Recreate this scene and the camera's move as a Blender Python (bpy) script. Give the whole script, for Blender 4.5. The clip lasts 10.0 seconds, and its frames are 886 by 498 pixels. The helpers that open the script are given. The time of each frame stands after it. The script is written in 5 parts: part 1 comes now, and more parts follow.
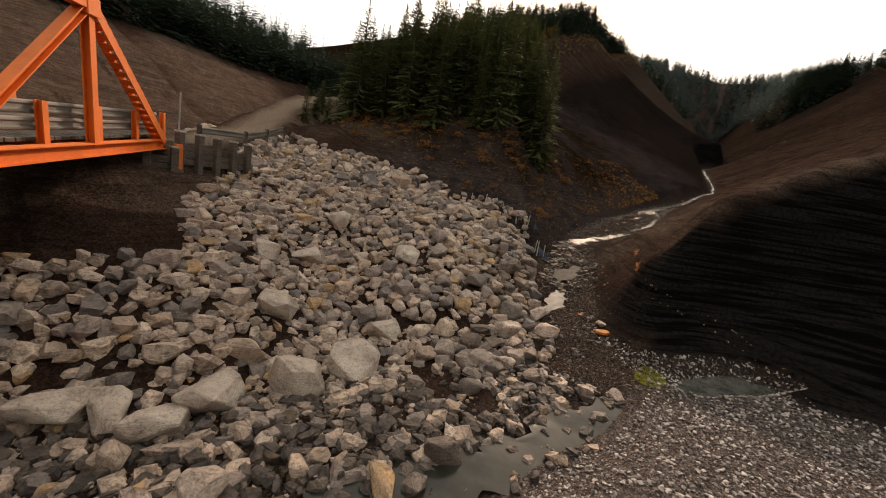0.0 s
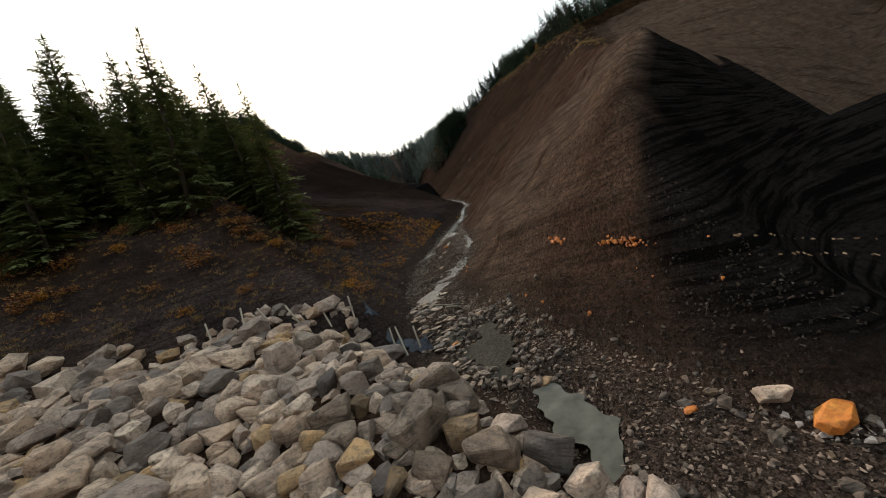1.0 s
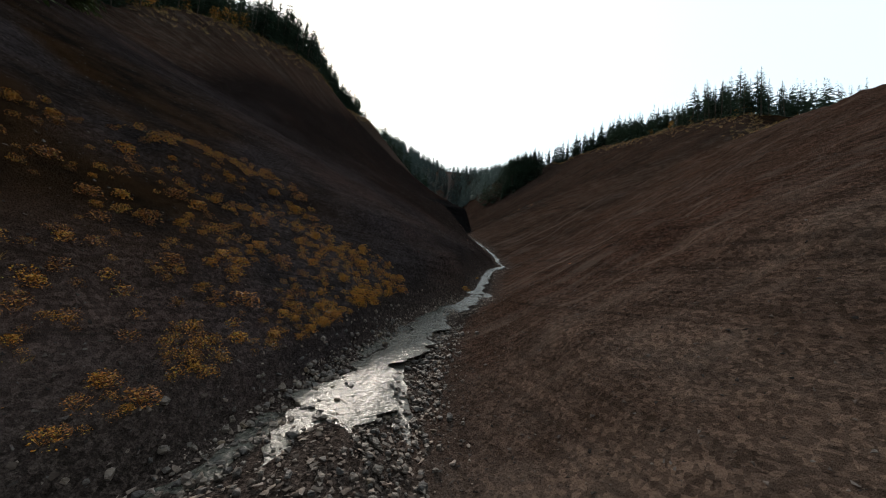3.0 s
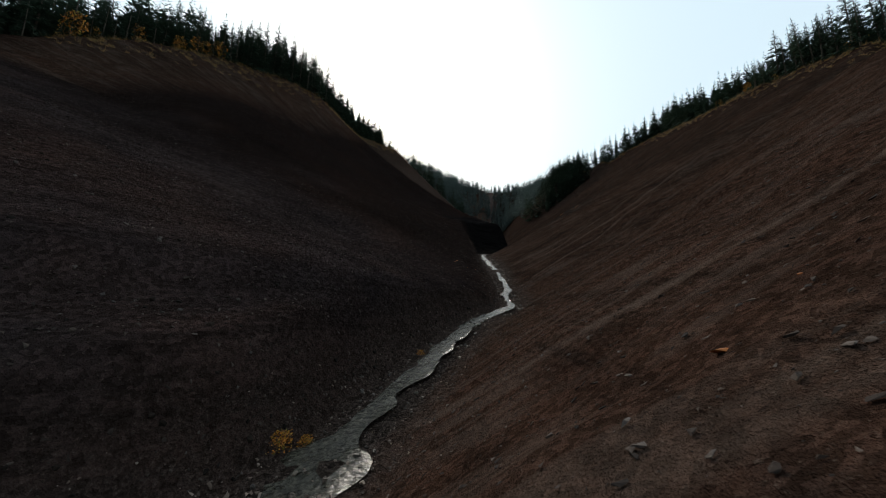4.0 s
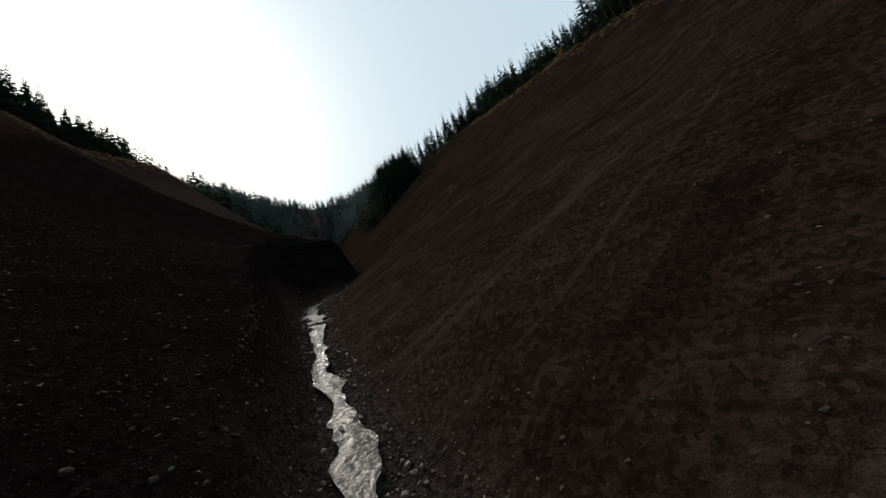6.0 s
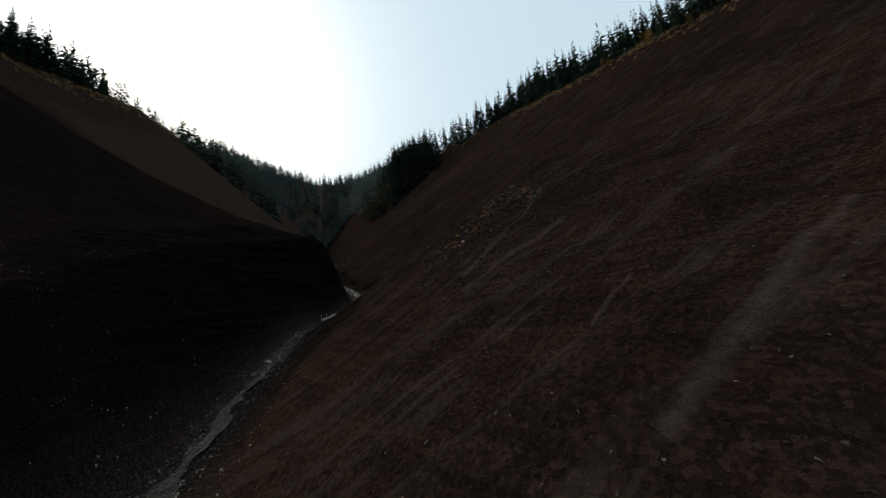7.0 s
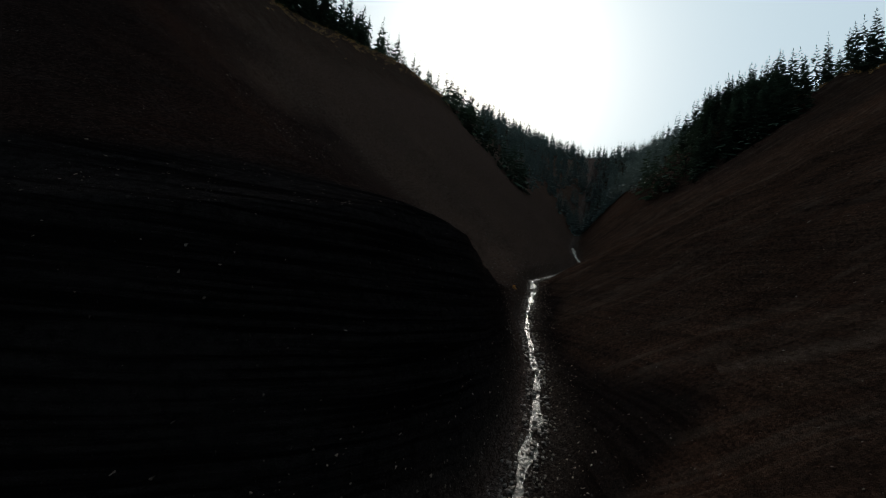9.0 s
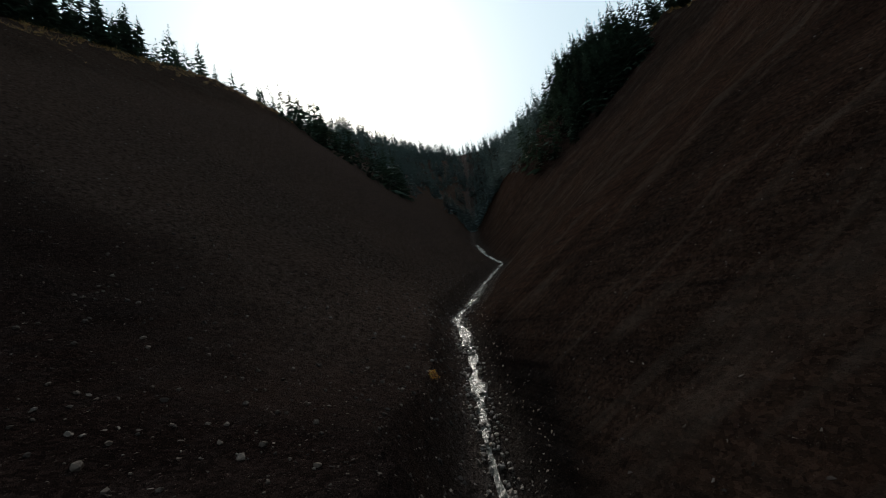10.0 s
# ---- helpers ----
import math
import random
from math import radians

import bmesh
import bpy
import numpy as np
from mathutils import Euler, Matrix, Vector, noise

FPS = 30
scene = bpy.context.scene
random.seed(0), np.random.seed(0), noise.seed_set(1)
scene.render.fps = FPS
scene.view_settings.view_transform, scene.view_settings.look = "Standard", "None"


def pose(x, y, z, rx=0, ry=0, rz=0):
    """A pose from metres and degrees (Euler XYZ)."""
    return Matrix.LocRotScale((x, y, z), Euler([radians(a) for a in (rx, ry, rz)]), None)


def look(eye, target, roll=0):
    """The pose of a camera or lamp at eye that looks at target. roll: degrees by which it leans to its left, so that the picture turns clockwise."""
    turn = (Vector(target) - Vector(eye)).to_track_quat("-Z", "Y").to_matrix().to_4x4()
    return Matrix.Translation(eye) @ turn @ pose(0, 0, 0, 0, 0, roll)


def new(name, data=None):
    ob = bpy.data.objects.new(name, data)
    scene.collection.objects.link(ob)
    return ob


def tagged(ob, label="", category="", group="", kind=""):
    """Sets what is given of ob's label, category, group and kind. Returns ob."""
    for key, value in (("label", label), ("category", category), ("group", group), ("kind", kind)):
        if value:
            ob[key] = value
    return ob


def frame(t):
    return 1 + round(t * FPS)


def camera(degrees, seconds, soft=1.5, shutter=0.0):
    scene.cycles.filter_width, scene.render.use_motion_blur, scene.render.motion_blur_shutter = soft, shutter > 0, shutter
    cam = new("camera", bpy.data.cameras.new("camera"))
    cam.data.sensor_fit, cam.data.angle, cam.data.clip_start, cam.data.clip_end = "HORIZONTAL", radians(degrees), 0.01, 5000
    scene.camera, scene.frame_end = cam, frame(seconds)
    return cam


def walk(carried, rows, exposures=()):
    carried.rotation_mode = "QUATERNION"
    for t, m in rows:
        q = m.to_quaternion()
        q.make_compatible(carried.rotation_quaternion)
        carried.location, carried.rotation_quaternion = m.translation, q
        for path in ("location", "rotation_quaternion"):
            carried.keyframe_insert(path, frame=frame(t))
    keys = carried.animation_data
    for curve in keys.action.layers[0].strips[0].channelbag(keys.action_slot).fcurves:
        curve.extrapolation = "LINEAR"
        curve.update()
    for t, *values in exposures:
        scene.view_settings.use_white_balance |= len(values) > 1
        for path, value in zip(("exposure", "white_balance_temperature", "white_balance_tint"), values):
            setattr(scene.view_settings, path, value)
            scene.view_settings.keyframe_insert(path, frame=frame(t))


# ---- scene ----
cam = camera(100.0, 10.0, soft=1.0, shutter=0.012)
PATH = [
    (0, (0.314, -12.602, 5.015), (-0.786, -10.962, 4.698), 9.1),
    (0.3, (-1.304, -9.674, 4.886), (-2.175, -7.889, 4.653), 0.5),
    (0.5, (-2.277, -7.977, 4.431), (-2.951, -6.097, 4.329), -4.2),
    (0.7, (-3.384, -6.538, 4.318), (-3.803, -4.583, 4.314), -11.9),
    (1, (-4.876, -3.12, 4.115), (-4.833, -1.121, 4.189), -22.7),
    (1.2, (-5.789, -0.716, 4.213), (-5.38, 1.241, 4.283), -29.0),
    (1.5, (-6.374, 3.184, 4.818), (-5.433, 4.949, 4.806), -39.6),
    (2, (-6.642, 10.448, 5.453), (-5.512, 12.098, 5.437), -28.9),
    (2.2, (-5.843, 12.79, 5.686), (-4.934, 14.569, 5.783), -16.2),
    (2.5, (-4.951, 14.807, 6.181), (-4.528, 16.75, 6.398), 0.9),
    (3.8, (0.654, 24.347, 8.451), (0.253, 26.277, 8.79), 1.4),
    (4, (0.3, 26.957, 8.652), (-0.029, 28.894, 9.027), 0.8),
    (4.5, (-0.058, 30.853, 9.495), (-0.184, 32.81, 9.891), -5.3),
    (5, (-0.311, 34.48, 10.128), (-0.186, 36.439, 10.511), -11.8),
    (5.5, (-0.349, 38.632, 10.677), (0.07, 40.555, 11.035), -17.2),
    (6.8, (0.381, 51.009, 16.037), (1.035, 52.879, 16.308), -13.1),
    (7, (1.044, 53.463, 16.539), (1.56, 55.372, 16.837), -7.7),
    (7.5, (2.547, 58.817, 17.688), (2.62, 60.788, 18.021), 2.0),
    (8, (3.707, 63.466, 18.513), (3.312, 65.405, 18.807), 9.8),
    (8.5, (3.25, 68.072, 19.815), (2.49, 69.911, 20.016), 13.4),
    (9, (2.863, 72.038, 20.593), (2.039, 73.85, 20.79), 7.1),
    (9.5, (2.201, 75.541, 21.436), (1.557, 77.419, 21.672), -3.5),
    (10, (0.806, 81.617, 22.165), (0.489, 83.572, 22.446), -11.5),
]
EXPOSURES = [(0, 0.12, 8500, 24), (0.5, 0.5, 7950, 19), (1, 0.26, 7350, 15), (1.5, -0.02, 6900, 13), (2.0, 0.2, 6850, 13), (2.5, 0.28, 6600, 12), (4.0, -0.26, 6300, 10), (4.5, -0.24, 6300, 10), (5.5, -0.55, 6350, 10), (7.0, -0.5, 6250, 9), (7.5, -0.5, 6200, 8), (8.5, -0.8, 6150, 8), (9, -0.72, 6150, 8), (10, -0.45, 6150, 8)]
walk(cam, [(t, look(eye, target, roll)) for t, eye, target, roll in PATH], EXPOSURES)

# ---- light ----
SUN_ELEV, SUN_AZ = 33.0, 20.0          # degrees; azimuth to the left of the valley's line
world = bpy.data.worlds.new("sky")
scene.world = world
world.use_nodes = True
wt = world.node_tree
wt.nodes.clear()
sky = wt.nodes.new("ShaderNodeTexSky")
sky.sky_type = 'NISHITA'
sky.sun_disc = False
sky.sun_elevation = radians(SUN_ELEV)
sky.sun_rotation = radians(-SUN_AZ)
sky.dust_density = 8.0
sky.air_density = 1.0
haze = wt.nodes.new("ShaderNodeMix")
haze.data_type = 'RGBA'
haze.inputs[0].default_value = 0.72
haze.inputs[7].default_value = (12.6, 15.5, 16.7, 1)
wb = wt.nodes.new("ShaderNodeBackground")
wb.inputs[1].default_value = 0.087
wo = wt.nodes.new("ShaderNodeOutputWorld")
wt.links.new(sky.outputs[0], haze.inputs[6])
wt.links.new(haze.outputs[2], wb.inputs[0])
wt.links.new(wb.outputs[0], wo.inputs[0])
sun = new("sun", bpy.data.lights.new("sun", 'SUN'))
sun.data.energy = 3.3
sun.data.angle = radians(3)
sun.data.color = (1.0, 0.9, 0.78)
sa, se = radians(SUN_AZ), radians(SUN_ELEV)
sun.matrix_world = look((0, 0, 60), (60 * math.sin(sa) * math.cos(se), -60 * math.cos(sa) * math.cos(se), 60 - 60 * math.sin(se)))


# ---- materials ----
class Mat:
    """A node material with short ways to make noise, ramps and bump in metres."""

    def __init__(self, name, rough=0.9, metal=0.0, spec=0.3):
        self.m = bpy.data.materials.new(name)
        self.m.use_nodes = True
        self.t = self.m.node_tree
        self.b = self.t.nodes["Principled BSDF"]
        self.b.inputs["Roughness"].default_value = rough
        self.b.inputs["Metallic"].default_value = metal
        self.b.inputs["Specular IOR Level"].default_value = spec
        self.pos = None

    def node(self, kind, **kw):
        n = self.t.nodes.new(kind)
        for k, v in kw.items():
            n.inputs[k].default_value = v
        return n

    def link(self, a, b):
        self.t.links.new(a, b)

    def place(self, stretch=(1, 1, 1), own=False):
        if own:
            src = self.node("ShaderNodeTexCoord").outputs["Object"]
        else:
            src = self.node("ShaderNodeNewGeometry").outputs["Position"]
        mp = self.node("ShaderNodeMapping")
        mp.inputs["Scale"].default_value = stretch
        self.link(src, mp.inputs[0])
        return mp.outputs[0]

    def noise(self, scale, detail=4, rough=0.6, stretch=(1, 1, 1), own=False):
        n = self.node("ShaderNodeTexNoise", Scale=scale, Detail=detail, Roughness=rough)
        self.link(self.place(stretch, own), n.inputs["Vector"])
        return n.outputs["Fac"]

    def voronoi(self, scale, out="Distance", own=False):
        n = self.node("ShaderNodeTexVoronoi", Scale=scale)
        self.link(self.place(own=own), n.inputs["Vector"])
        return n.outputs[out]

    def ramp(self, fac, *stops):
        n = self.node("ShaderNodeValToRGB")
        els = n.color_ramp.elements
        while len(els) < len(stops):
            els.new(0.5)
        for e, (p, c) in zip(els, stops):
            e.position = p
            e.color = (*c, 1) if len(c) == 3 else c
        self.link(fac, n.inputs[0])
        return n.outputs[0]

    def grey(self, fac, *stops):
        return self.ramp(fac, *[(p, (v, v, v)) for p, v in stops])

    def mix(self, fac, a, b, how='MIX'):
        n = self.t.nodes.new("ShaderNodeMix")
        n.data_type = 'RGBA'
        n.blend_type = how
        for s, v in ((n.inputs[0], fac), (n.inputs[6], a), (n.inputs[7], b)):
            if isinstance(v, (int, float)):
                s.default_value = v
            elif isinstance(v, tuple):
                s.default_value = (*v, 1)
            else:
                self.link(v, s)
        return n.outputs[2]

    def color(self, c):
        if isinstance(c, tuple):
            self.b.inputs["Base Color"].default_value = (*c, 1)
        else:
            self.link(c, self.b.inputs["Base Color"])
        return self

    def rough(self, c):
        self.link(c, self.b.inputs["Roughness"])
        return self

    def bump(self, *pairs):
        last = None
        for h, dist, strength in pairs:
            n = self.node("ShaderNodeBump", Strength=strength, Distance=dist)
            self.link(h, n.inputs["Height"])
            if last:
                self.link(last, n.inputs["Normal"])
            last = n.outputs[0]
        self.link(last, self.b.inputs["Normal"])
        return self

    def math(self, op, a, b=0.0):
        n = self.t.nodes.new("ShaderNodeMath")
        n.operation = op
        for s, v in ((n.inputs[0], a), (n.inputs[1], b)):
            if isinstance(v, (int, float)):
                s.default_value = v
            else:
                self.link(v, s)
        return n.outputs[0]

    def random(self):
        return self.node("ShaderNodeObjectInfo").outputs["Random"]

    def island(self):
        return self.node("ShaderNodeNewGeometry").outputs["Random Per Island"]

    def attr(self, name):
        n = self.t.nodes.new("ShaderNodeAttribute")
        n.attribute_name = name
        return n.outputs["Fac"]


TRACKS = [(-0.8, 31.2, 3.6, 30.4, 0.16), (0.9, 41.6, 7.5, 42.6, 0.12), (0.5, 42.4, 1.4, 42.8, 0.06), (1.2, 40.1, 7, 41.0, 0.14), (2.0, 43.0, 7, 43.6, 0.08),
          (2.9, 55.6, 6.2, 56.0, 0.13), (3.5, 57.0, 4.5, 57.4, 0.07), (3.6, 61.6, 8, 64.8, 0.22), (3.3, 60.7, 6.6, 61.7, 0.22), (-1.8, 18.4, 3.4, 19.1, 0.14),
          (3.3, 74.8, 8, 75.7, 0.25), (4.8, 80.6, 10, 78.8, 0.3), (-0.4, 24.5, 5, 24.0, 0.16), (0.2, 27.2, 7, 26.8, 0.12)]


def mat_ground():
    k = Mat("shale_slope", 1.0, spec=0.0)
    big = k.noise(0.12, 5)
    mid = k.noise(0.9, 6)
    fine = k.noise(7, 6, 0.75)
    grit = k.noise(38, 3, 0.7)
    chips = k.voronoi(21, "Color")
    bands = k.noise(0.9, 6, 0.7, (0.5, 0.5, 5.0))
    lines = k.noise(1.0, 4, 0.6, (0.25, 0.25, 9.0))
    rills = k.noise(0.8, 5, 0.65, (0.35, 2.2, 0.35))
    chutes = k.noise(0.55, 4, 0.55, (0.10, 1.5, 0.10))
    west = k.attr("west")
    east_c = k.ramp(mid, (0.25, (0.036, 0.0205, 0.0150)), (0.55, (0.056, 0.034, 0.0250)), (0.8, (0.080, 0.052, 0.039)))
    east_c = k.mix(k.grey(big, (0.4, 0), (0.65, 0.7)), east_c, (0.070, 0.037, 0.025))
    east_c = k.mix(k.grey(rills, (0.5, 0), (0.72, 0.4)), east_c, (0.085, 0.062, 0.047))
    chute = k.grey(chutes, (0.455, 0), (0.488, 0.4), (0.502, 0.4), (0.53, 0))
    east_c = k.mix(k.attr("tan"), east_c, k.ramp(mid, (0.3, (0.085, 0.058, 0.043)), (0.7, (0.165, 0.117, 0.088))))
    chute2 = k.grey(chutes, (0.30, 0), (0.35, 0.7), (0.40, 0))
    east_c = k.mix(chute2, east_c, (0.028, 0.018, 0.014))
    # west wall: greyer shale, also darkened in colour for the shade it stands in
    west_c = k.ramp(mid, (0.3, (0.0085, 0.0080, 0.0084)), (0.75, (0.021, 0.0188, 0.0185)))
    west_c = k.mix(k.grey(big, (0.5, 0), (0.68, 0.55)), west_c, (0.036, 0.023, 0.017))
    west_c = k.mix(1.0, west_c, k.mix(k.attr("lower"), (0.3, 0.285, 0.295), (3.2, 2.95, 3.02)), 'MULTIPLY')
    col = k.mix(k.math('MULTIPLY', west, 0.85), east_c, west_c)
    col = k.mix(k.grey(bands, (0.5, 0), (0.62, 0.35)), col, (0.017, 0.014, 0.013))
    col = k.mix(k.grey(lines, (0.40, 0.35), (0.50, 0)), col, (0.012, 0.0095, 0.0085))
    col = k.mix(k.grey(fine, (0.30, 0.7), (0.47, 0.0)), col, (0.012, 0.009, 0.008))
    col = k.mix(0.6, col, k.grey(chips, (0.2, 0.4), (0.5, 0.85), (0.8, 1.7)), 'MULTIPLY')
    col = k.mix(k.grey(grit, (0.62, 0.0), (0.70, 0.6)), col, (0.13, 0.105, 0.085))
    chute = k.math('MULTIPLY', k.math('MULTIPLY', chute, k.attr("chutes")), k.grey(mid, (0.38, 0.05), (0.58, 1)))
    col = k.mix(k.math('MULTIPLY', chute, k.math('SUBTRACT', 1.0, west)), col, (0.115, 0.088, 0.070))
    # pale dust tracks of stones that rolled down the east slope
    xyz = k.node("ShaderNodeSeparateXYZ")
    k.link(k.place(), xyz.inputs[0])
    wander = k.math('MULTIPLY', k.math('SUBTRACT', mid, 0.5), 0.3)
    for x0, y0, x1, y1, half in TRACKS:
        slope = (y1 - y0) / (x1 - x0)
        line = k.math('SUBTRACT', k.math('SUBTRACT', xyz.outputs[1], y0 - slope * x0), k.math('MULTIPLY', xyz.outputs[0], slope))
        off = k.math('DIVIDE', k.math('ABSOLUTE', k.math('ADD', line, wander)), half)
        on = k.math('MULTIPLY', k.math('GREATER_THAN', xyz.outputs[0], x0), k.math('LESS_THAN', xyz.outputs[0], x1))
        fac = k.math('MULTIPLY', k.math('MULTIPLY', k.grey(off, (0.0, 0.75), (0.35, 0.5), (1.0, 0.0)), on), k.grey(fine, (0.35, 0.2), (0.6, 1.0)))
        col = k.mix(fac, col, (0.14, 0.105, 0.083))
    # near-black shale; the colour also carries the shade on mound and cut bank
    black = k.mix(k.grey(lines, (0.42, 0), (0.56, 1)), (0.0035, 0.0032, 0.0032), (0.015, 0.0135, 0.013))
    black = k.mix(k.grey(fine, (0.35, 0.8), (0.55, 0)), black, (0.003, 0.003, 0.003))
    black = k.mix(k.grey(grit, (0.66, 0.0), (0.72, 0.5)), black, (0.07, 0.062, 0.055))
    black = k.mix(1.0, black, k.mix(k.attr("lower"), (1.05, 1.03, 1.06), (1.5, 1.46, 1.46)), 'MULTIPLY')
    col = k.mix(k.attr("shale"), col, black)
    wood = k.mix(k.grey(mid, (0.35, 0), (0.6, 1)), (0.009, 0.0068, 0.005), (0.034, 0.0185, 0.010))
    col = k.mix(k.attr("forest"), col, wood)
    gravel = k.mix(k.grey(grit, (0.4, 0), (0.65, 1)), (0.026, 0.0195, 0.0165), (0.085, 0.066, 0.055))
    gravel = k.mix(0.7, gravel, k.grey(k.voronoi(22, "Color"), (0.2, 0.35), (0.8, 1.9)), 'MULTIPLY')
    col = k.mix(k.attr("gravel"), col, gravel)
    bar = k.mix(k.grey(grit, (0.4, 0), (0.62, 1)), (0.05, 0.041, 0.037), (0.19, 0.16, 0.145))
    bar = k.mix(0.7, bar, k.grey(k.voronoi(17, "Color"), (0.2, 0.35), (0.8, 1.8)), 'MULTIPLY')
    col = k.mix(k.attr("bar"), col, bar)
    road = k.mix(k.grey(fine, (0.35, 0), (0.7, 1)), (0.17, 0.13, 0.10), (0.26, 0.21, 0.16))
    col = k.mix(k.attr("road"), col, road)
    col = k.mix(k.attr("upper"), col, k.ramp(fine, (0.35, (0.012, 0.0085, 0.007)), (0.65, (0.060, 0.043, 0.034))))
    # lifts the west slope's tone past the lower gully, most of all upstream
    west_tone = k.math('MULTIPLY', k.math('MULTIPLY', west, k.math('SUBTRACT', 1.0, k.attr("lower"))), k.math('SUBTRACT', 1.0, k.attr("shale")))
    col = k.mix(west_tone, col, k.mix(1.0, col, k.mix(k.attr("upper"), (1.38, 1.32, 1.36), (2.05, 1.95, 1.9)), 'MULTIPLY'))
    # the east slope gets darker upstream of y 47, darkest past y 63
    col = k.mix(k.math('MULTIPLY', k.attr("dulled"), 0.42), col, (0.006, 0.0045, 0.004))
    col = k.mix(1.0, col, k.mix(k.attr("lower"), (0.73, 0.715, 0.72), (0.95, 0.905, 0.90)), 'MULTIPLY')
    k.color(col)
    k.bump((mid, 0.35, 0.7), (rills, 0.10, 0.4), (bands, 0.20, 0.9), (fine, 0.18, 1.0), (chips, 0.03, 0.9), (grit, 0.035, 1.0))
    return k.m


GROUND = mat_ground()

# ---- the shape of the land ----
# lattice noise on arrays
LAT = np.random.RandomState(5).rand(256, 256)


def vnoise(x, y):
    xi, yi = np.floor(x).astype(int), np.floor(y).astype(int)
    fx, fy = x - xi, y - yi
    fx, fy = fx * fx * (3 - 2 * fx), fy * fy * (3 - 2 * fy)
    g = lambda a, b: LAT[a % 256, b % 256]
    return (g(xi, yi) * (1 - fx) * (1 - fy) + g(xi + 1, yi) * fx * (1 - fy) + g(xi, yi + 1) * (1 - fx) * fy + g(xi + 1, yi + 1) * fx * fy) * 2 - 1


def fbm(x, y, octaves=4, gain=0.5):
    s, a = 0, 1
    for o in range(octaves):
        s = s + a * vnoise(x * 2 ** o + 17.3 * o, y * 2 ** o + 9.1 * o)
        a *= gain
    return s


def table(rows):
    a = np.array(rows, float)
    return lambda y, c: np.interp(y, a[:, 0], a[:, c])


# y, x, z along the bed, and half the bed's width
CREEK = table([(-60, -34, -2.5, 3), (-12, -5.2, -0.75, 2.2), (-9, -3.4, -0.45, 1.8), (-7, -2.5, -0.25, 1.6), (-5, -1.75, -0.05, 1.6), (-4, -1.2, 0.05, 1.6), (-1, -0.9, 0.5, 1.8), (1, -3.0, 1.0, 1.2), (7, -4.9, 2.3, 1.3),
               (10, -5.5, 2.9, 1.0), (12, -5.6, 3.3, 1.1), (13, -5.45, 3.5, 1.4), (14.5, -5.0, 3.83, 1.8), (16, -4.7, 4.15, 2.1), (18.5, -4.4, 4.7, 1.9), (20.5, -3.8, 5.2, 1.4), (23, -3.45, 5.75, 1.0), (25, -3.15, 6.1, 0.75), (27, -2.8, 6.5, 0.6), (28.6, -2.1, 6.9, 0.6), (30, -1.4, 7.2, 0.6)]
              + [(31.6, -1.2, 7.6, 0.55), (33.7, -0.9, 8.1, 0.55), (35.6, -0.4, 8.56, 0.5), (37.3, 0.45, 9.0, 0.42), (39, 0.38, 9.47, 0.4), (40, 0.27, 9.77, 0.4), (42, 0.0, 10.4, 0.4), (44.5, -0.3, 11.1, 0.45)]
              + [(52, -1.2, 13.0, 0.5), (60, -1.9, 14.3, 0.6), (65.2, -1.9, 14.95, 0.6), (68.2, -1.6, 15.4, 0.6), (73, -1.2, 16.2, 0.5), (75.4, 0.75, 16.75, 0.5), (78, 1.75, 17.4, 0.55), (80, 1.75, 17.85, 0.55)]
              + [(83, 1.2, 18.55, 0.5), (86, 0.2, 19.4, 0.45), (91.5, -0.7, 21.0, 0.4), (94.5, -1.25, 21.5, 0.45), (97.5, -1.0, 21.9, 0.45), (105, -0.8, 22.8, 0.5), (113, 0.4, 24.3, 0.55), (122, -1.3, 26.3, 0.65), (137, -3.1, 29.6, 0.8), (180, -6, 40, 1), (226, -5, 79, 4), (400, 0, 95, 20)])
# y, x, z of the crests
LEFT = table([(6, -10.5, 6.5), (9, -11, 8.2), (13, -13, 10.6), (19, -16, 13.5), (29, -23, 18.5), (41, -30, 24.4), (50, -30, 31.9), (67, -29, 40.3), (76, -28.5, 43.3),
              (97, -31, 47.8), (120, -29.5, 55), (142, -31, 60), (160, -27, 63.5), (183, -26, 71), (226, -30, 86), (400, -40, 110)])
RIGHT = table([(-2, 0.2, 0.4), (0.3, -0.4, 1.1), (2.2, -0.6, 3.1), (3.5, -0.3, 4.4), (6, 1.2, 6.4), (11.5, 6.2, 9.8), (18, 11.4, 12.6), (33, 16, 18.4), (47, 25, 24.8), (61, 33, 30.5),
               (66, 36.5, 36.2), (69, 37, 37.6), (76, 36.5, 40.3), (97, 35, 45.6), (116, 37, 53), (127, 31, 53), (133, 16, 49), (160, 13, 56), (226, 14, 79), (400, 40, 100)])
ROAD = [(-17.2, -7.2, 5.2), (-20.5, -4.6, 5.35), (-26, 1, 6.9), (-33, 8, 10.2), (-40.5, 15.5, 13.2), (-46, 26, 16), (-48, 40, 19)]


def smax(a, b, k):
    h = np.clip(0.5 + 0.5 * (a - b) / k, 0, 1)
    return b * (1 - h) + a * h + k * h * (1 - h)


def smin(a, b, k):
    return -smax(-a, -b, k)


def cut_height(y):
    """Height of the steep black cut bank at the foot of the west wall."""
    return np.interp(y, [15, 24, 29, 34, 37, 44, 50, 57, 66, 72, 79, 83, 88, 112, 130], [0.2, 0.5, 1.3, 1.2, 0.35, 0.4, 1.2, 2.8, 4.3, 4.7, 4.6, 2.4, 0.9, 0.6, 0.5])


def riprap_plane(x, y):
    return 0.1 - 0.24 * (x + 4.85) + 0.35 * (y + 2.0)


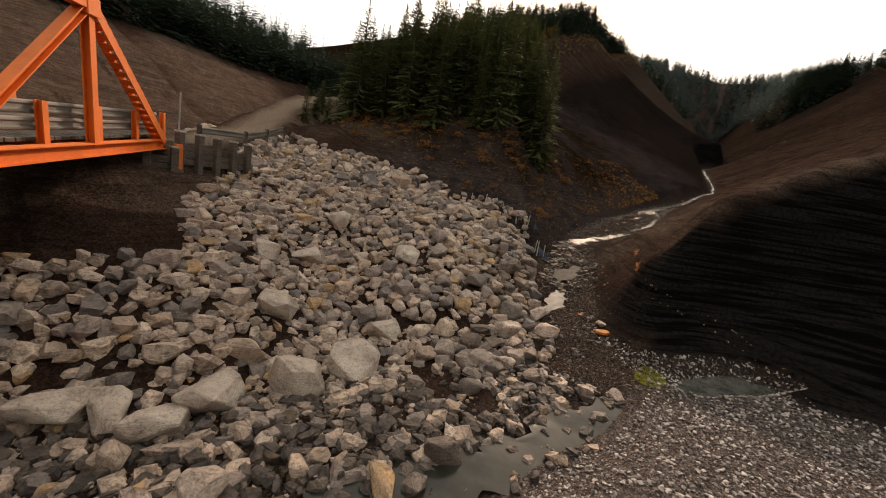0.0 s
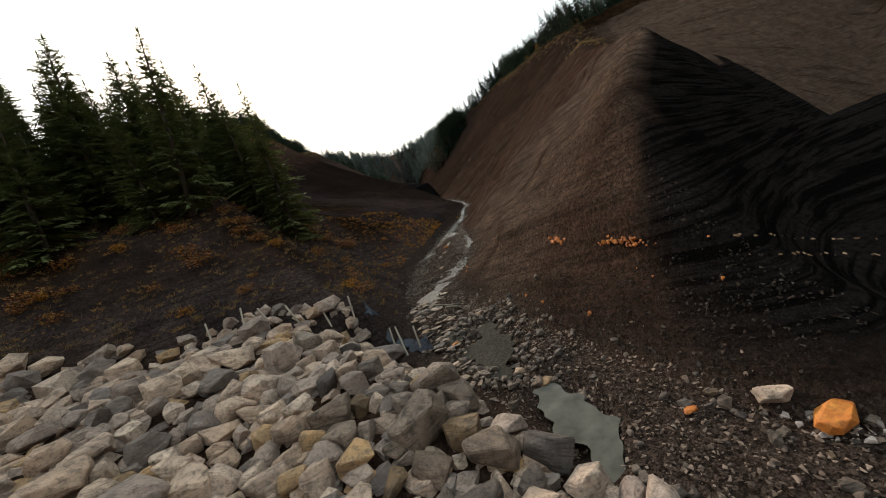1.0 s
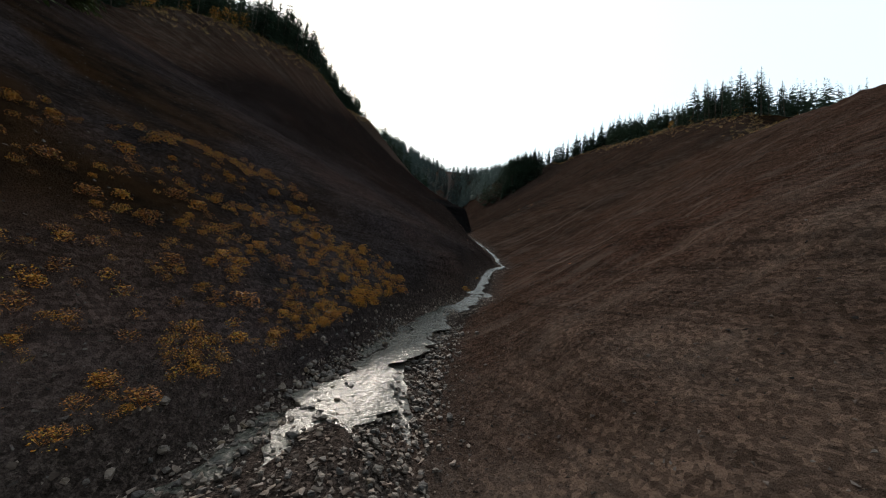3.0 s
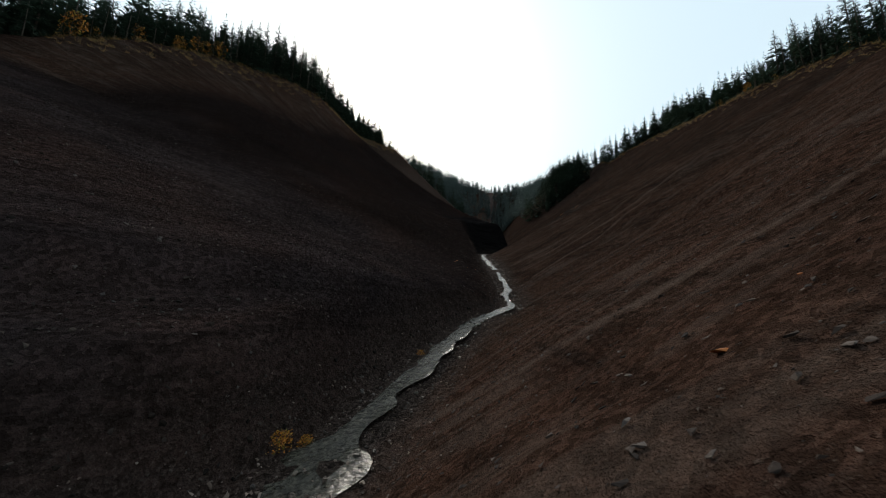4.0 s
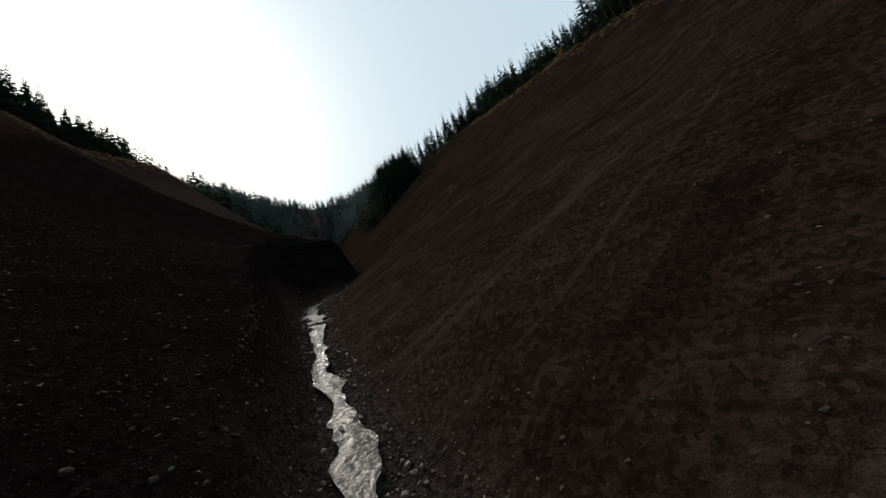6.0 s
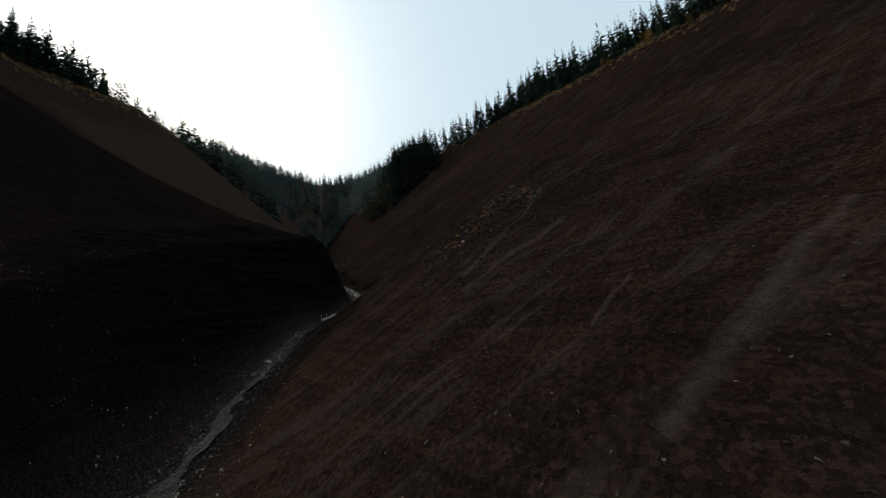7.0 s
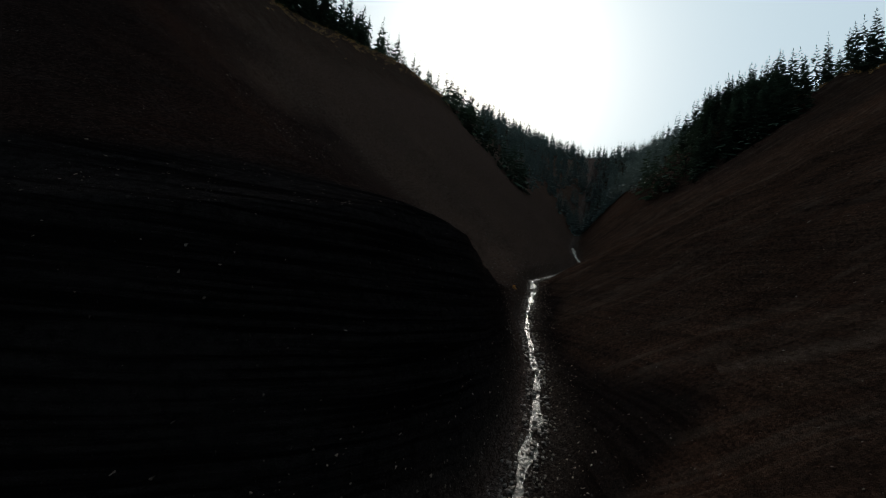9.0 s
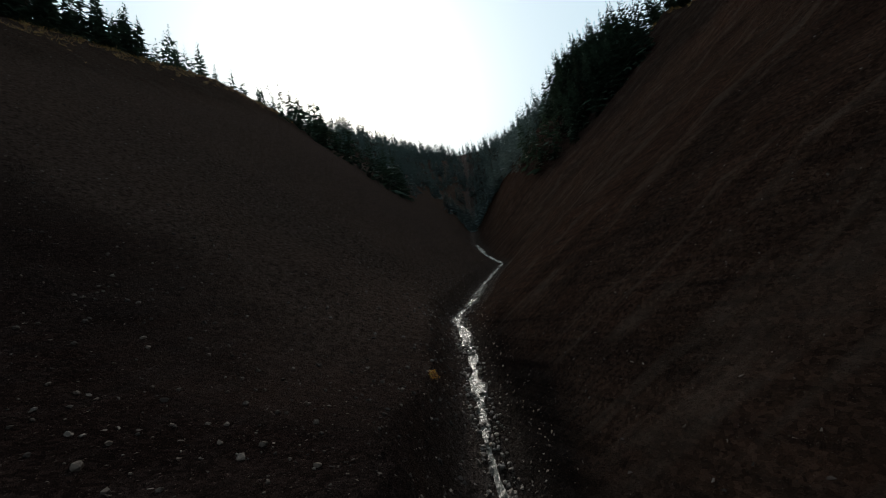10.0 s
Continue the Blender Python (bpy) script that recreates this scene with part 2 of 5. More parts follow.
def north_of_riprap(x, y):
    """Metres north of the line where the boulders end against the knoll."""
    return ((y - 7.2) - (x + 8.0) * 0.29) / 1.04


def riprap_edge(y):
    """How far east the boulders reach."""
    return np.interp(y, [-12, -9.8, -7.5, -5.7, -3.1, -1.2, 1.5, 3, 6, 8], [-8.5, -7.1, -5.8, -5.0, -3.4, -2.6, -4.3, -5.2, -6.9, -7.9])


def road_field(x, y):
    """Metres from the road's line, and the road's height at the nearest point."""
    best, zz = np.full(np.shape(x), 1e9), np.zeros(np.shape(x))
    for (ax, ay, az), (bx, by, bz) in zip(ROAD[:-1], ROAD[1:]):
        ll = (bx - ax) ** 2 + (by - ay) ** 2
        s = np.clip(((x - ax) * (bx - ax) + (y - ay) * (by - ay)) / ll, 0, 1)
        d = np.hypot(x - ax - s * (bx - ax), y - ay - s * (by - ay))
        zz = np.where(d < best, az + s * (bz - az), zz)
        best = np.minimum(best, d)
    return best, zz


def land(x, y):
    xc, zc, hw = CREEK(y, 1), CREEK(y, 2), CREEK(y, 3)
    u = np.abs(x - xc) / hw
    bed = zc + 0.06 * fbm(x * 0.9, y * 0.9, 3) + 0.10 * np.clip(1 - np.abs(u - 0.1) * 2, 0, 1) * (hw > 1) * (y > 13) - 0.17 * np.clip(1.6 - u * 3.0, 0, 1) * np.clip((-1.8 - y) / 0.8, 0, 1)
    flat = np.interp(x, [-5, 0, 12, 20, 26, 46, 50], [0.35, 0.5, 0.75, 0.6, -0.4, -0.4, 0.6]) + np.clip(-y - 4, 0, 12) * -0.03
    flat = flat + 0.10 * fbm(x * 0.3, y * 0.3, 3)      # river bar
    # left wall
    xl, zl = LEFT(y, 1), LEFT(y, 2)
    dl = np.maximum(xc - hw - x, 0)
    edge = cut_height(y)
    lie = np.maximum(dl - edge / 2.6, 0) / np.maximum(xc - hw - xl - edge / 2.6, 1)
    left = zc + edge + (zl - zc - edge) * np.minimum(lie, 1) ** np.interp(y, [46, 62, 84, 98], [1, 1.42, 1.42, 1])
    left = np.minimum(left, zc + dl * 2.6 * (1 + 0.22 * fbm(x * 0.0 + 4.0, y * 0.6, 3) + 0.12 * fbm(x * 0.8, y * 0.8, 2)))
    beyond = np.maximum(xl - x, 0)
    near = 0.14 * np.minimum(beyond, 13) - 0.2 * np.clip(beyond - 13, 0, 4) - 0.75 * np.clip(beyond - 17, 0, 30)
    deep = 0.12 * np.minimum(beyond, 60) - 0.42 * np.clip(beyond - 22, 0, 45) * np.clip((84 - y) / 12, 0, 1)
    w = np.clip((y - 28) / 16, 0, 1)
    left = left + near * (1 - w) + deep * w
    n = north_of_riprap(x, y)
    top = riprap_plane(x, y - np.maximum(n, 0) * 1.0)
    left = np.where(n > 0, smin(left, top + 0.85 * n, 1.0), -50)
    # right wall
    xr, zr = RIGHT(y, 1), RIGHT(y, 2)
    dr = np.maximum(x - xc - hw, 0)
    tr = dr / np.maximum(xr - xc - hw, 0.6)
    right = zc + (zr - zc) * np.minimum(tr, 1)
    over = np.maximum(x - xr, 0)
    fall = np.interp(y, [0, 12, 25, 45, 62, 75], [-1.6, -1.4, -1.1, -0.5, 0.05, 0.12])
    right = right + np.minimum(over, 60) * fall
    right = np.where(y < -1.5, -50, right)
    # riprap, road bank and river bar
    rip = np.where(n < 0, np.minimum(riprap_plane(x, y), zc + 0.05 + 0.9 * (riprap_edge(y) + 0.2 - x)), -50)
    rip = np.minimum(rip, np.interp(x, [-40, -24, -19], [4.0, 5.6, 7.0]))
    k = np.clip((x - xc - 0.5 * hw) / (0.9 * hw), 0, 1)
    k = k * k * (3 - 2 * k)
    z = np.where(y > 14, bed, bed * (1 - k) + np.maximum(flat, bed) * k)
    z = np.where(x > xc + hw, np.where(x > xr - 1, smax(np.where(y > 14, np.where(x > xr, -0.4, zc), z), right, 0.5), np.maximum(np.where(y > 14, zc, z), right)), z)
    z = np.where(x > xr + 2, smax(z, flat, 0.5), z)
    z = np.where((x < xc - hw), np.maximum(np.where(n > 0, zc * (x > -30), zc), left), z)
    z = np.maximum(z, rip)
    rd, rz = road_field(x, y)
    bank = rz - 0.05 - np.maximum(rd - 1.7, 0) * 0.75
    wall = x + 18.1 + 0.382 * (y + 6.2)      # metres east of the timber abutment
    bank = np.where((wall > 0) & (y > -13) & (y < -2.6), np.minimum(bank, 4.3 - 0.4 * wall), bank)
    z = np.maximum(z, bank)
    z = np.where((rd < 3.2), np.minimum(z, rz + np.maximum(rd - 2.4, 0) * 1.2), z)
    # the hills round about
    west = np.clip(4.2 + 0.42 * (-30 - x), -3, 28) + np.clip(-64 - x, 0, 200) * 0.1
    west = np.where(y < 60, west * np.clip((64 - y) / 20, 0, 1), -5)
    east = np.clip(0.5 + 0.62 * (x - 50), -3, 60)
    south = np.clip(0.4 * (-30 - y), -3, 40)
    z = np.where(x < -27, np.maximum(z, np.where(rd < 3.2, -5, west)), z)
    z = np.maximum(z, np.where((x > 44) & (y < 70), east * np.clip((75 - y) / 20, 0, 1), -5))
    z = np.maximum(z, np.where(y < -30, south, -5))
    rough = np.clip(dl + dr - 0.5, 0, 4) / 4 * np.clip(rd - 2.5, 0, 1) * np.where((dl > 0) & (y > 26) & (x > xl), 0.4, 1)
    z = z + rough * (0.35 * fbm(x * 0.12, y * 0.12, 3) + 0.13 * fbm(x * 0.6, y * 0.5, 4, 0.6) + 0.035 * fbm(x * 1.9, y * 1.9, 2))
    # the hollow of a small pool at the mound's foot
    pa, pb = ((x - 2.1) * 0.615 + (y - 1.35) * 0.788) / 2.6, ((x - 2.1) * 0.788 - (y - 1.35) * 0.615) / 0.6
    pd = np.hypot(pa, pb) + 0.12 * fbm(x * 0.8, y * 0.8, 2)
    low = z < 1.3
    z = np.where(low, z + (0.66 - z) * np.clip((1.7 - pd) / 0.5, 0, 1), z)
    z = np.where(low, z - 0.24 * np.clip((1.1 - pd) / 0.3, 0, 1), z)
    # basins in the bed under the slabs
    for bx, by, rx, ry in ((-4.0, 2.4, 0.5, 1.0), (-4.45, 5.5, 0.6, 1.5)):
        bd = np.hypot((x - bx) / rx, (y - by) / ry) + 0.2 * fbm(x * 1.3, y * 1.3, 2)
        z = z - 0.3 * np.clip((1.15 - bd) / 0.4, 0, 1)
    # rills down the right-hand wall, ledges across the left-hand one
    mid = np.clip(dr / 2, 0, 1) * (x < xr) * (y > 20)
    z = z - mid * 0.16 * np.clip(fbm(y * 0.55 + x * 0.12, x * 0.03, 3), 0, 1)
    led = np.clip(dl / 1.5, 0, 1) * (x > xl) * (y > 16)
    z = z + led * 0.03 * np.tanh(5 * vnoise((z - zc * 0.75) * 1.3 + 0.2 * fbm(x * 0.2, y * 0.2, 2), y * 0.02))
    step = led * (y > 24) * np.clip((39 - y) / 3, 0, 1)
    z = z + step * 0.22 * np.tanh(7 * (z - 9.15 - 0.1 * fbm(x * 0.5, y * 0.5, 2))) * np.exp(-((z - 9.15) / 0.7) ** 2)
    strata = np.clip(dr / 0.8, 0, 1) * (x < xr + 6) * np.clip((30 - y) / 8, 0, 1) * (y > 1)
    z = z + strata * 0.13 * np.tanh(5 * vnoise((z - 0.17 * y) * 1.4 + 0.3 * fbm(x * 0.3, y * 0.3, 2), y * 0.03))
    return z


def axis(core0, core1, step, far0, far1):
    a = list(np.arange(core0, core1 + 1e-6, step))
    s = step
    while a[-1] < far1:
        s *= 1.12
        a.append(a[-1] + min(s, 12))
    s = step
    while a[0] > far0:
        s *= 1.12
        a.insert(0, a[0] - min(s, 12))
    return np.array(a)


def grid_mesh(name, xs, ys, zs, mats, attrs):
    ny, nx = zs.shape
    X, Y = np.meshgrid(xs, ys)
    co = np.stack([X, Y, zs], -1).reshape(-1, 3)
    i = np.arange(ny * nx).reshape(ny, nx)
    f = np.stack([i[:-1, :-1], i[:-1, 1:], i[1:, 1:], i[1:, :-1]], -1).reshape(-1, 4)
    me = bpy.data.meshes.new(name)
    me.vertices.add(len(co))
    me.vertices.foreach_set("co", co.ravel())
    me.loops.add(f.size)
    me.loops.foreach_set("vertex_index", f.ravel())
    me.polygons.add(len(f))
    me.polygons.foreach_set("loop_start", np.arange(0, f.size, 4))
    me.polygons.foreach_set("use_smooth", np.ones(len(f), bool))
    me.update(calc_edges=True)
    for k, v in attrs.items():
        me.attributes.new(k, 'FLOAT', 'POINT').data.foreach_set("value", np.clip(v, 0, 1).astype(np.float32).ravel())
    for m in mats:
        me.materials.append(m)
    return new(name, me)


XS, YS = axis(-34, 42, 0.25, -420, 420), axis(-16, 112, 0.27, -300, 520)
GX, GY = np.meshgrid(XS, YS)
GZ = land(GX, GY)
for _ in range(2):                     # weather the mound's edges
    soft_ = GZ.copy()
    soft_[1:-1, 1:-1] = (GZ[1:-1, 1:-1] * 4 + 2 * (GZ[:-2, 1:-1] + GZ[2:, 1:-1] + GZ[1:-1, :-2] + GZ[1:-1, 2:]) + GZ[:-2, :-2] + GZ[:-2, 2:] + GZ[2:, :-2] + GZ[2:, 2:]) / 16
    GZ = np.where((GX > RIGHT(GY, 1) - 0.5) & (GY < 30), soft_, GZ)


def masks(x, y, z):
    xc, zc, hw = CREEK(y, 1), CREEK(y, 2), CREEK(y, 3)
    wob = fbm(x * 0.25, y * 0.25, 3)
    beyond = np.maximum(LEFT(y, 1) - x, x - RIGHT(y, 1))
    forest = np.clip((beyond + wob * 1.5) / 1.5, 0, 1) * np.where(x > 0, y > 64, y > 44)
    behind = np.clip((x - RIGHT(y, 1) - 3 + wob) / 4, 0, 1) * (y > 16) * np.clip((66 - y) / 4, 0, 1)
    n = north_of_riprap(x, y)
    knoll = np.clip((n - 1.5) / 3, 0, 1) * np.clip((xc - hw - 1 - x) / 2, 0, 1) * np.clip((34 - y) / 8, 0, 1) * (x > -28)
    forest = np.maximum(forest, knoll * np.clip(0.6 + wob * 1.2, 0, 1))
    forest = np.maximum(forest, np.clip((-66 - x + wob * 5) / 4, 0, 1))
    forest = np.maximum(forest, np.clip((x - 74 + wob * 5) / 4, 0, 1))
    forest = np.maximum(forest, np.clip((-36 - y + wob * 5) / 4, 0, 1))
    gravel = np.clip(1.5 - np.abs(x - xc) / (hw + 0.1) + wob * 0.3, 0, 1)
    gravel = np.maximum(gravel, (x > xc) * np.clip((1.1 - z) / 0.2, 0, 1) * (y < 14))
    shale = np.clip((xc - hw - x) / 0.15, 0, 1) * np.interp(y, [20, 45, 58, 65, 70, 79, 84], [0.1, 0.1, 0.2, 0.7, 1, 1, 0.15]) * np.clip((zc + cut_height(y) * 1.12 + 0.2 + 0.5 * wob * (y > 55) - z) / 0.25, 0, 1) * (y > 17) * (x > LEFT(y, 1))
    # mound faces turned from the sun are blackened through this mask too
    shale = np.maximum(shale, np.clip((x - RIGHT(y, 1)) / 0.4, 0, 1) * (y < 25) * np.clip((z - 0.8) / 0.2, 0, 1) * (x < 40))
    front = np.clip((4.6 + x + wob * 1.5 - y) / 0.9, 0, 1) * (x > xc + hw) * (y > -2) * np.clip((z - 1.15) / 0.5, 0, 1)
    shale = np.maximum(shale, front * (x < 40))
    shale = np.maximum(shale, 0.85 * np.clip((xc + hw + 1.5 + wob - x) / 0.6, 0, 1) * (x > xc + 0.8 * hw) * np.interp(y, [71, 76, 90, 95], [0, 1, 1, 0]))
    forest = np.maximum(forest, np.clip((y - 150 + wob * 8) / 20, 0, 1))
    bar = (x > xc + 0.3 * hw) * np.clip((-0.8 + 0.6 * x + wob - y) / 1.5, 0, 1) * (y < 14)
    rd, rz = road_field(x, y)
    road = np.clip(1.5 - rd + wob * 0.3, 0, 1)
    return {"lower": np.maximum(np.clip((43 - y + wob * 4) / 18, 0, 1), np.maximum((x > 46) * (y < 100), behind)), "forest": forest * (road < 0.5), "gravel": gravel, "bar": bar * gravel, "chutes": np.clip((y - 17 + 4 * wob) / 8, 0.12, 1), "tan": np.clip((y - 4.0 + wob * 2) / 3, 0, 1) * np.clip((25 + wob * 3 - y) / 6, 0, 1) * 0.85 + 0.8 * (x < -14) * (y < 3) + 0.75 * behind, "upper": np.clip((y - 84 + wob * 3) / 6, 0, 1) * (x < xc - hw) * 0.7, "dulled": (0.6 * np.clip((y - 47 + wob * 4) / 8, 0, 1) + 0.9 * np.clip((y - 63 + wob * 4) / 6, 0, 1)) / 1.5 * (x > xc) * (x < RIGHT(y, 1) + 6), "shale": shale, "road": road * (z > rz - 0.4), "west": np.clip((xc - x) / 1.0, 0, 1) * np.clip((y - 4) / 3, 0, 1) * np.clip((x + 20) / 4 + (y > 20), 0, 1)}


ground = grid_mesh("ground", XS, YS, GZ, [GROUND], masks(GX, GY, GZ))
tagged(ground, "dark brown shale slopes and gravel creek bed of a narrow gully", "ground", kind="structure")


def height(x, y):
    i = min(max(int(np.searchsorted(XS, x)) - 1, 0), len(XS) - 2)
    j = min(max(int(np.searchsorted(YS, y)) - 1, 0), len(YS) - 2)
    u, v = (x - XS[i]) / (XS[i + 1] - XS[i]), (y - YS[j]) / (YS[j + 1] - YS[j])
    return float(GZ[j, i] * (1 - u) * (1 - v) + GZ[j, i + 1] * u * (1 - v) + GZ[j + 1, i] * (1 - u) * v + GZ[j + 1, i + 1] * u * v)


def heights(x, y):
    """Heights of the ground under arrays of points."""
    i = np.clip(np.searchsorted(XS, x) - 1, 0, len(XS) - 2)
    j = np.clip(np.searchsorted(YS, y) - 1, 0, len(YS) - 2)
    u, v = (x - XS[i]) / (XS[i + 1] - XS[i]), (y - YS[j]) / (YS[j + 1] - YS[j])
    return GZ[j, i] * (1 - u) * (1 - v) + GZ[j, i + 1] * u * (1 - v) + GZ[j + 1, i] * (1 - u) * v + GZ[j + 1, i + 1] * u * v


# ---- more materials ----
def mat_rock(name, by_island=False, wet=False, pull=0.78):
    k = Mat(name, 0.6 if wet else 0.88, spec=0.25 if wet else 0.22)
    r = k.island() if by_island else k.random()
    big = k.noise(1.9, 5)
    fine = k.noise(15, 6, 0.75)
    spots = k.noise(5.5, 5, 0.7)
    bands = k.noise(2.2, 5, 0.7, (1.2, 1.2, 11), own=not by_island)
    tone = k.ramp(r, (0.0, (0.16, 0.145, 0.14)), (0.08, (0.42, 0.345, 0.285)), (0.22, (0.27, 0.235, 0.215)), (0.36, (0.50, 0.42, 0.345)), (0.50, (0.33, 0.285, 0.255)), (0.63, (0.40, 0.315, 0.245)), (0.76, (0.46, 0.40, 0.345)), (0.87, (0.40, 0.28, 0.15)), (0.91, (0.15, 0.14, 0.14)), (0.96, (0.56, 0.49, 0.415)))
    tone.node.color_ramp.interpolation = 'CONSTANT'
    tone = k.mix(1.0, tone, (1.25, 1.08, 0.98), 'MULTIPLY')
    if wet:
        tone = k.mix(pull, tone, (0.036, 0.030, 0.026))
    col = k.mix(k.grey(big, (0.38, 0.45), (0.62, 0)), tone, (0.02, 0.017, 0.015) if wet else (0.13, 0.115, 0.105))
    col = k.mix(k.grey(bands, (0.55, 0), (0.7, 0.4)), col, (0.10, 0.085, 0.07) if wet else (0.55, 0.47, 0.37))
    col = k.mix(k.grey(spots, (0.36, 0.6), (0.48, 0)), col, (0.03, 0.024, 0.02) if wet else (0.10, 0.082, 0.068))
    col = k.mix(k.grey(fine, (0.32, 0.7), (0.5, 0)), col, (0.02, 0.017, 0.015) if wet else (0.085, 0.07, 0.06))
    col = k.mix(k.grey(bands, (0.36, 0.6), (0.46, 0)), col, (0.02, 0.016, 0.014) if wet else (0.11, 0.09, 0.078))
    k.color(col)
    k.bump((big, 0.16, 0.8), (spots, 0.06, 0.7), (bands, 0.06, 0.8), (fine, 0.02, 0.8))
    return k.m


def mat_gravel(name, dark=(0.06, 0.05, 0.047), light=(0.34, 0.30, 0.27)):
    k = Mat(name, 0.92, spec=0.06)
    r = k.island()
    fine = k.noise(30, 4, 0.7)
    tone = k.ramp(r, (0.0, dark), (0.5, tuple(0.55 * a + 0.45 * b for a, b in zip(dark, light))), (0.8, light), (0.97, tuple(0.8 * a + 0.03 for a in light)))
    k.color(k.mix(k.grey(fine, (0.35, 0.5), (0.6, 0)), tone, dark))
    k.bump((fine, 0.01, 0.6))
    return k.m


def mat_rust(name):
    k = Mat(name, 0.7, spec=0.35)
    big, fine = k.noise(3, 5), k.noise(22, 5, 0.7)
    col = k.ramp(big, (0.3, (0.20, 0.055, 0.012)), (0.5, (0.47, 0.135, 0.018)), (0.7, (0.54, 0.21, 0.036)))
    k.color(k.mix(k.grey(fine, (0.35, 0.5), (0.6, 0)), col, (0.12, 0.05, 0.02)))
    k.bump((big, 0.08, 0.6), (fine, 0.015, 0.7))
    return k.m


def mat_needles(name, a, b):
    k = Mat(name, 0.75, spec=0.2)
    r, isl = k.random(), k.noise(3.0, 3)
    col = k.mix(k.grey(isl, (0.3, 0), (0.7, 1)), a, b)
    col = k.mix(k.grey(r, (0, 0), (1, 0.45)), col, tuple(0.6 * v for v in a))
    k.color(col)
    thin = k.node("ShaderNodeBsdfTranslucent")
    k.link(col, thin.inputs["Color"])
    both = k.node("ShaderNodeMixShader")
    both.inputs[0].default_value = 0.25
    k.link(k.b.outputs[0], both.inputs[1])
    k.link(thin.outputs[0], both.inputs[2])
    k.link(both.outputs[0], k.t.nodes["Material Output"].inputs["Surface"])
    return k.m


def mat_leaf(name, stops):
    k = Mat(name, 0.7, spec=0.2)
    k.color(k.ramp(k.island(), *stops))
    return k.m


def mat_bark():
    k = Mat("bark", 0.95, spec=0.1)
    n = k.noise(14, 4, 0.6, (1, 1, 0.25), own=True)
    k.color(k.ramp(n, (0.3, (0.035, 0.028, 0.022)), (0.7, (0.12, 0.095, 0.075))))
    k.bump((n, 0.02, 0.8))
    return k.m


def mat_paint(name, base, worn, metal=0.0):
    k = Mat(name, 0.55, spec=0.4)
    big, fine = k.noise(1.1, 5), k.noise(12, 6, 0.75)
    col = k.mix(k.grey(big, (0.4, 0), (0.7, 0.5)), base, tuple(0.55 * v for v in base))
    col = k.mix(k.grey(fine, (0.62, 0), (0.72, 0.8)), col, worn)
    k.color(col)
    k.rough(k.grey(fine, (0.3, 0.45), (0.7, 0.85)))
    k.bump((fine, 0.004, 0.5))
    return k.m


def mat_wood(name, a, b):
    k = Mat(name, 0.9, spec=0.15)
    g = k.noise(5, 6, 0.65, (1, 1, 12), own=True)
    big = k.noise(1.3, 4)
    col = k.mix(k.grey(g, (0.35, 0), (0.65, 1)), a, b)
    k.color(k.mix(k.grey(big, (0.45, 0), (0.7, 0.6)), col, tuple(0.45 * v for v in a)))
    k.bump((g, 0.01, 0.7))
    return k.m


def mat_water(name, deep, rough=0.06, ripple=0.6, stony=0.0):
    k = Mat(name, rough, spec=0.5)
    big, fine, tiny = k.noise(2.2, 3), k.noise(11, 4, 0.6), k.noise(34, 3, 0.6)
    col = k.mix(k.grey(big, (0.35, 0), (0.7, 1)), deep, tuple(1.9 * v for v in deep))
    if stony:
        col = k.mix(stony, col, k.ramp(k.noise(17, 5, 0.75), (0.35, (0.008, 0.007, 0.006)), (0.5, (0.030, 0.027, 0.020)), (0.68, (0.10, 0.09, 0.068))))
    k.color(col)
    k.b.inputs["IOR"].default_value = 1.33
    k.bump((big, 0.05, ripple), (fine, 0.02, ripple), (tiny, 0.008, ripple))
    return k.m


BOULDER, BOULDER_FAR = mat_rock("boulder_stone"), mat_rock("boulder_stone_joined", True)
WET_STONE = mat_rock("wet_stone", True, True)
GRAVEL, SHARDS = mat_gravel("gravel_stone", (0.042, 0.030, 0.024), (0.24, 0.178, 0.142)), mat_gravel("shale_shards", (0.014, 0.011, 0.010), (0.085, 0.064, 0.052))
WET_SLAB = mat_rock("wet_slab_stone", False, True, 0.6)
PALE_SLAB = mat_rock("pale_slab_stone", False, True, 0.35)
RUST = mat_rust("iron_stained_stone")
NEEDLES = mat_needles("spruce_needles", (0.046, 0.068, 0.025), (0.115, 0.118, 0.040))
NEEDLES_FAR = mat_needles("spruce_needles_far", (0.024, 0.044, 0.030), (0.046, 0.066, 0.040))
BARK = mat_bark()
ORANGE = mat_paint("orange_bridge_paint", (0.74, 0.155, 0.020), (0.20, 0.06, 0.025))
STEEL = mat_paint("galvanised_steel", (0.29, 0.27, 0.24), (0.20, 0.15, 0.11))
TIMBER = mat_wood("weathered_timber", (0.055, 0.043, 0.035), (0.15, 0.12, 0.095))
PALE_WOOD = mat_wood("pale_wood", (0.30, 0.26, 0.21), (0.50, 0.45, 0.38))
WATER = mat_water("creek_water", (0.018, 0.016, 0.012), 0.26, 1.0, 0.75)
WATER.node_tree.nodes["Principled BSDF"].inputs["Specular IOR Level"].default_value = 0.27
# flat grey base colour; specular is near zero to keep glare off the pool
DULL_WATER = mat_water("dull_water", (0.062, 0.062, 0.054), 0.35, 0.15)
DULL_WATER.node_tree.nodes["Principled BSDF"].inputs["Specular IOR Level"].default_value = 0.02
POND = mat_water("pond_water", (0.018, 0.018, 0.014), 0.12, 0.06)
RIVER = mat_water("river_water", (0.03, 0.085, 0.085), 0.1, 0.5)
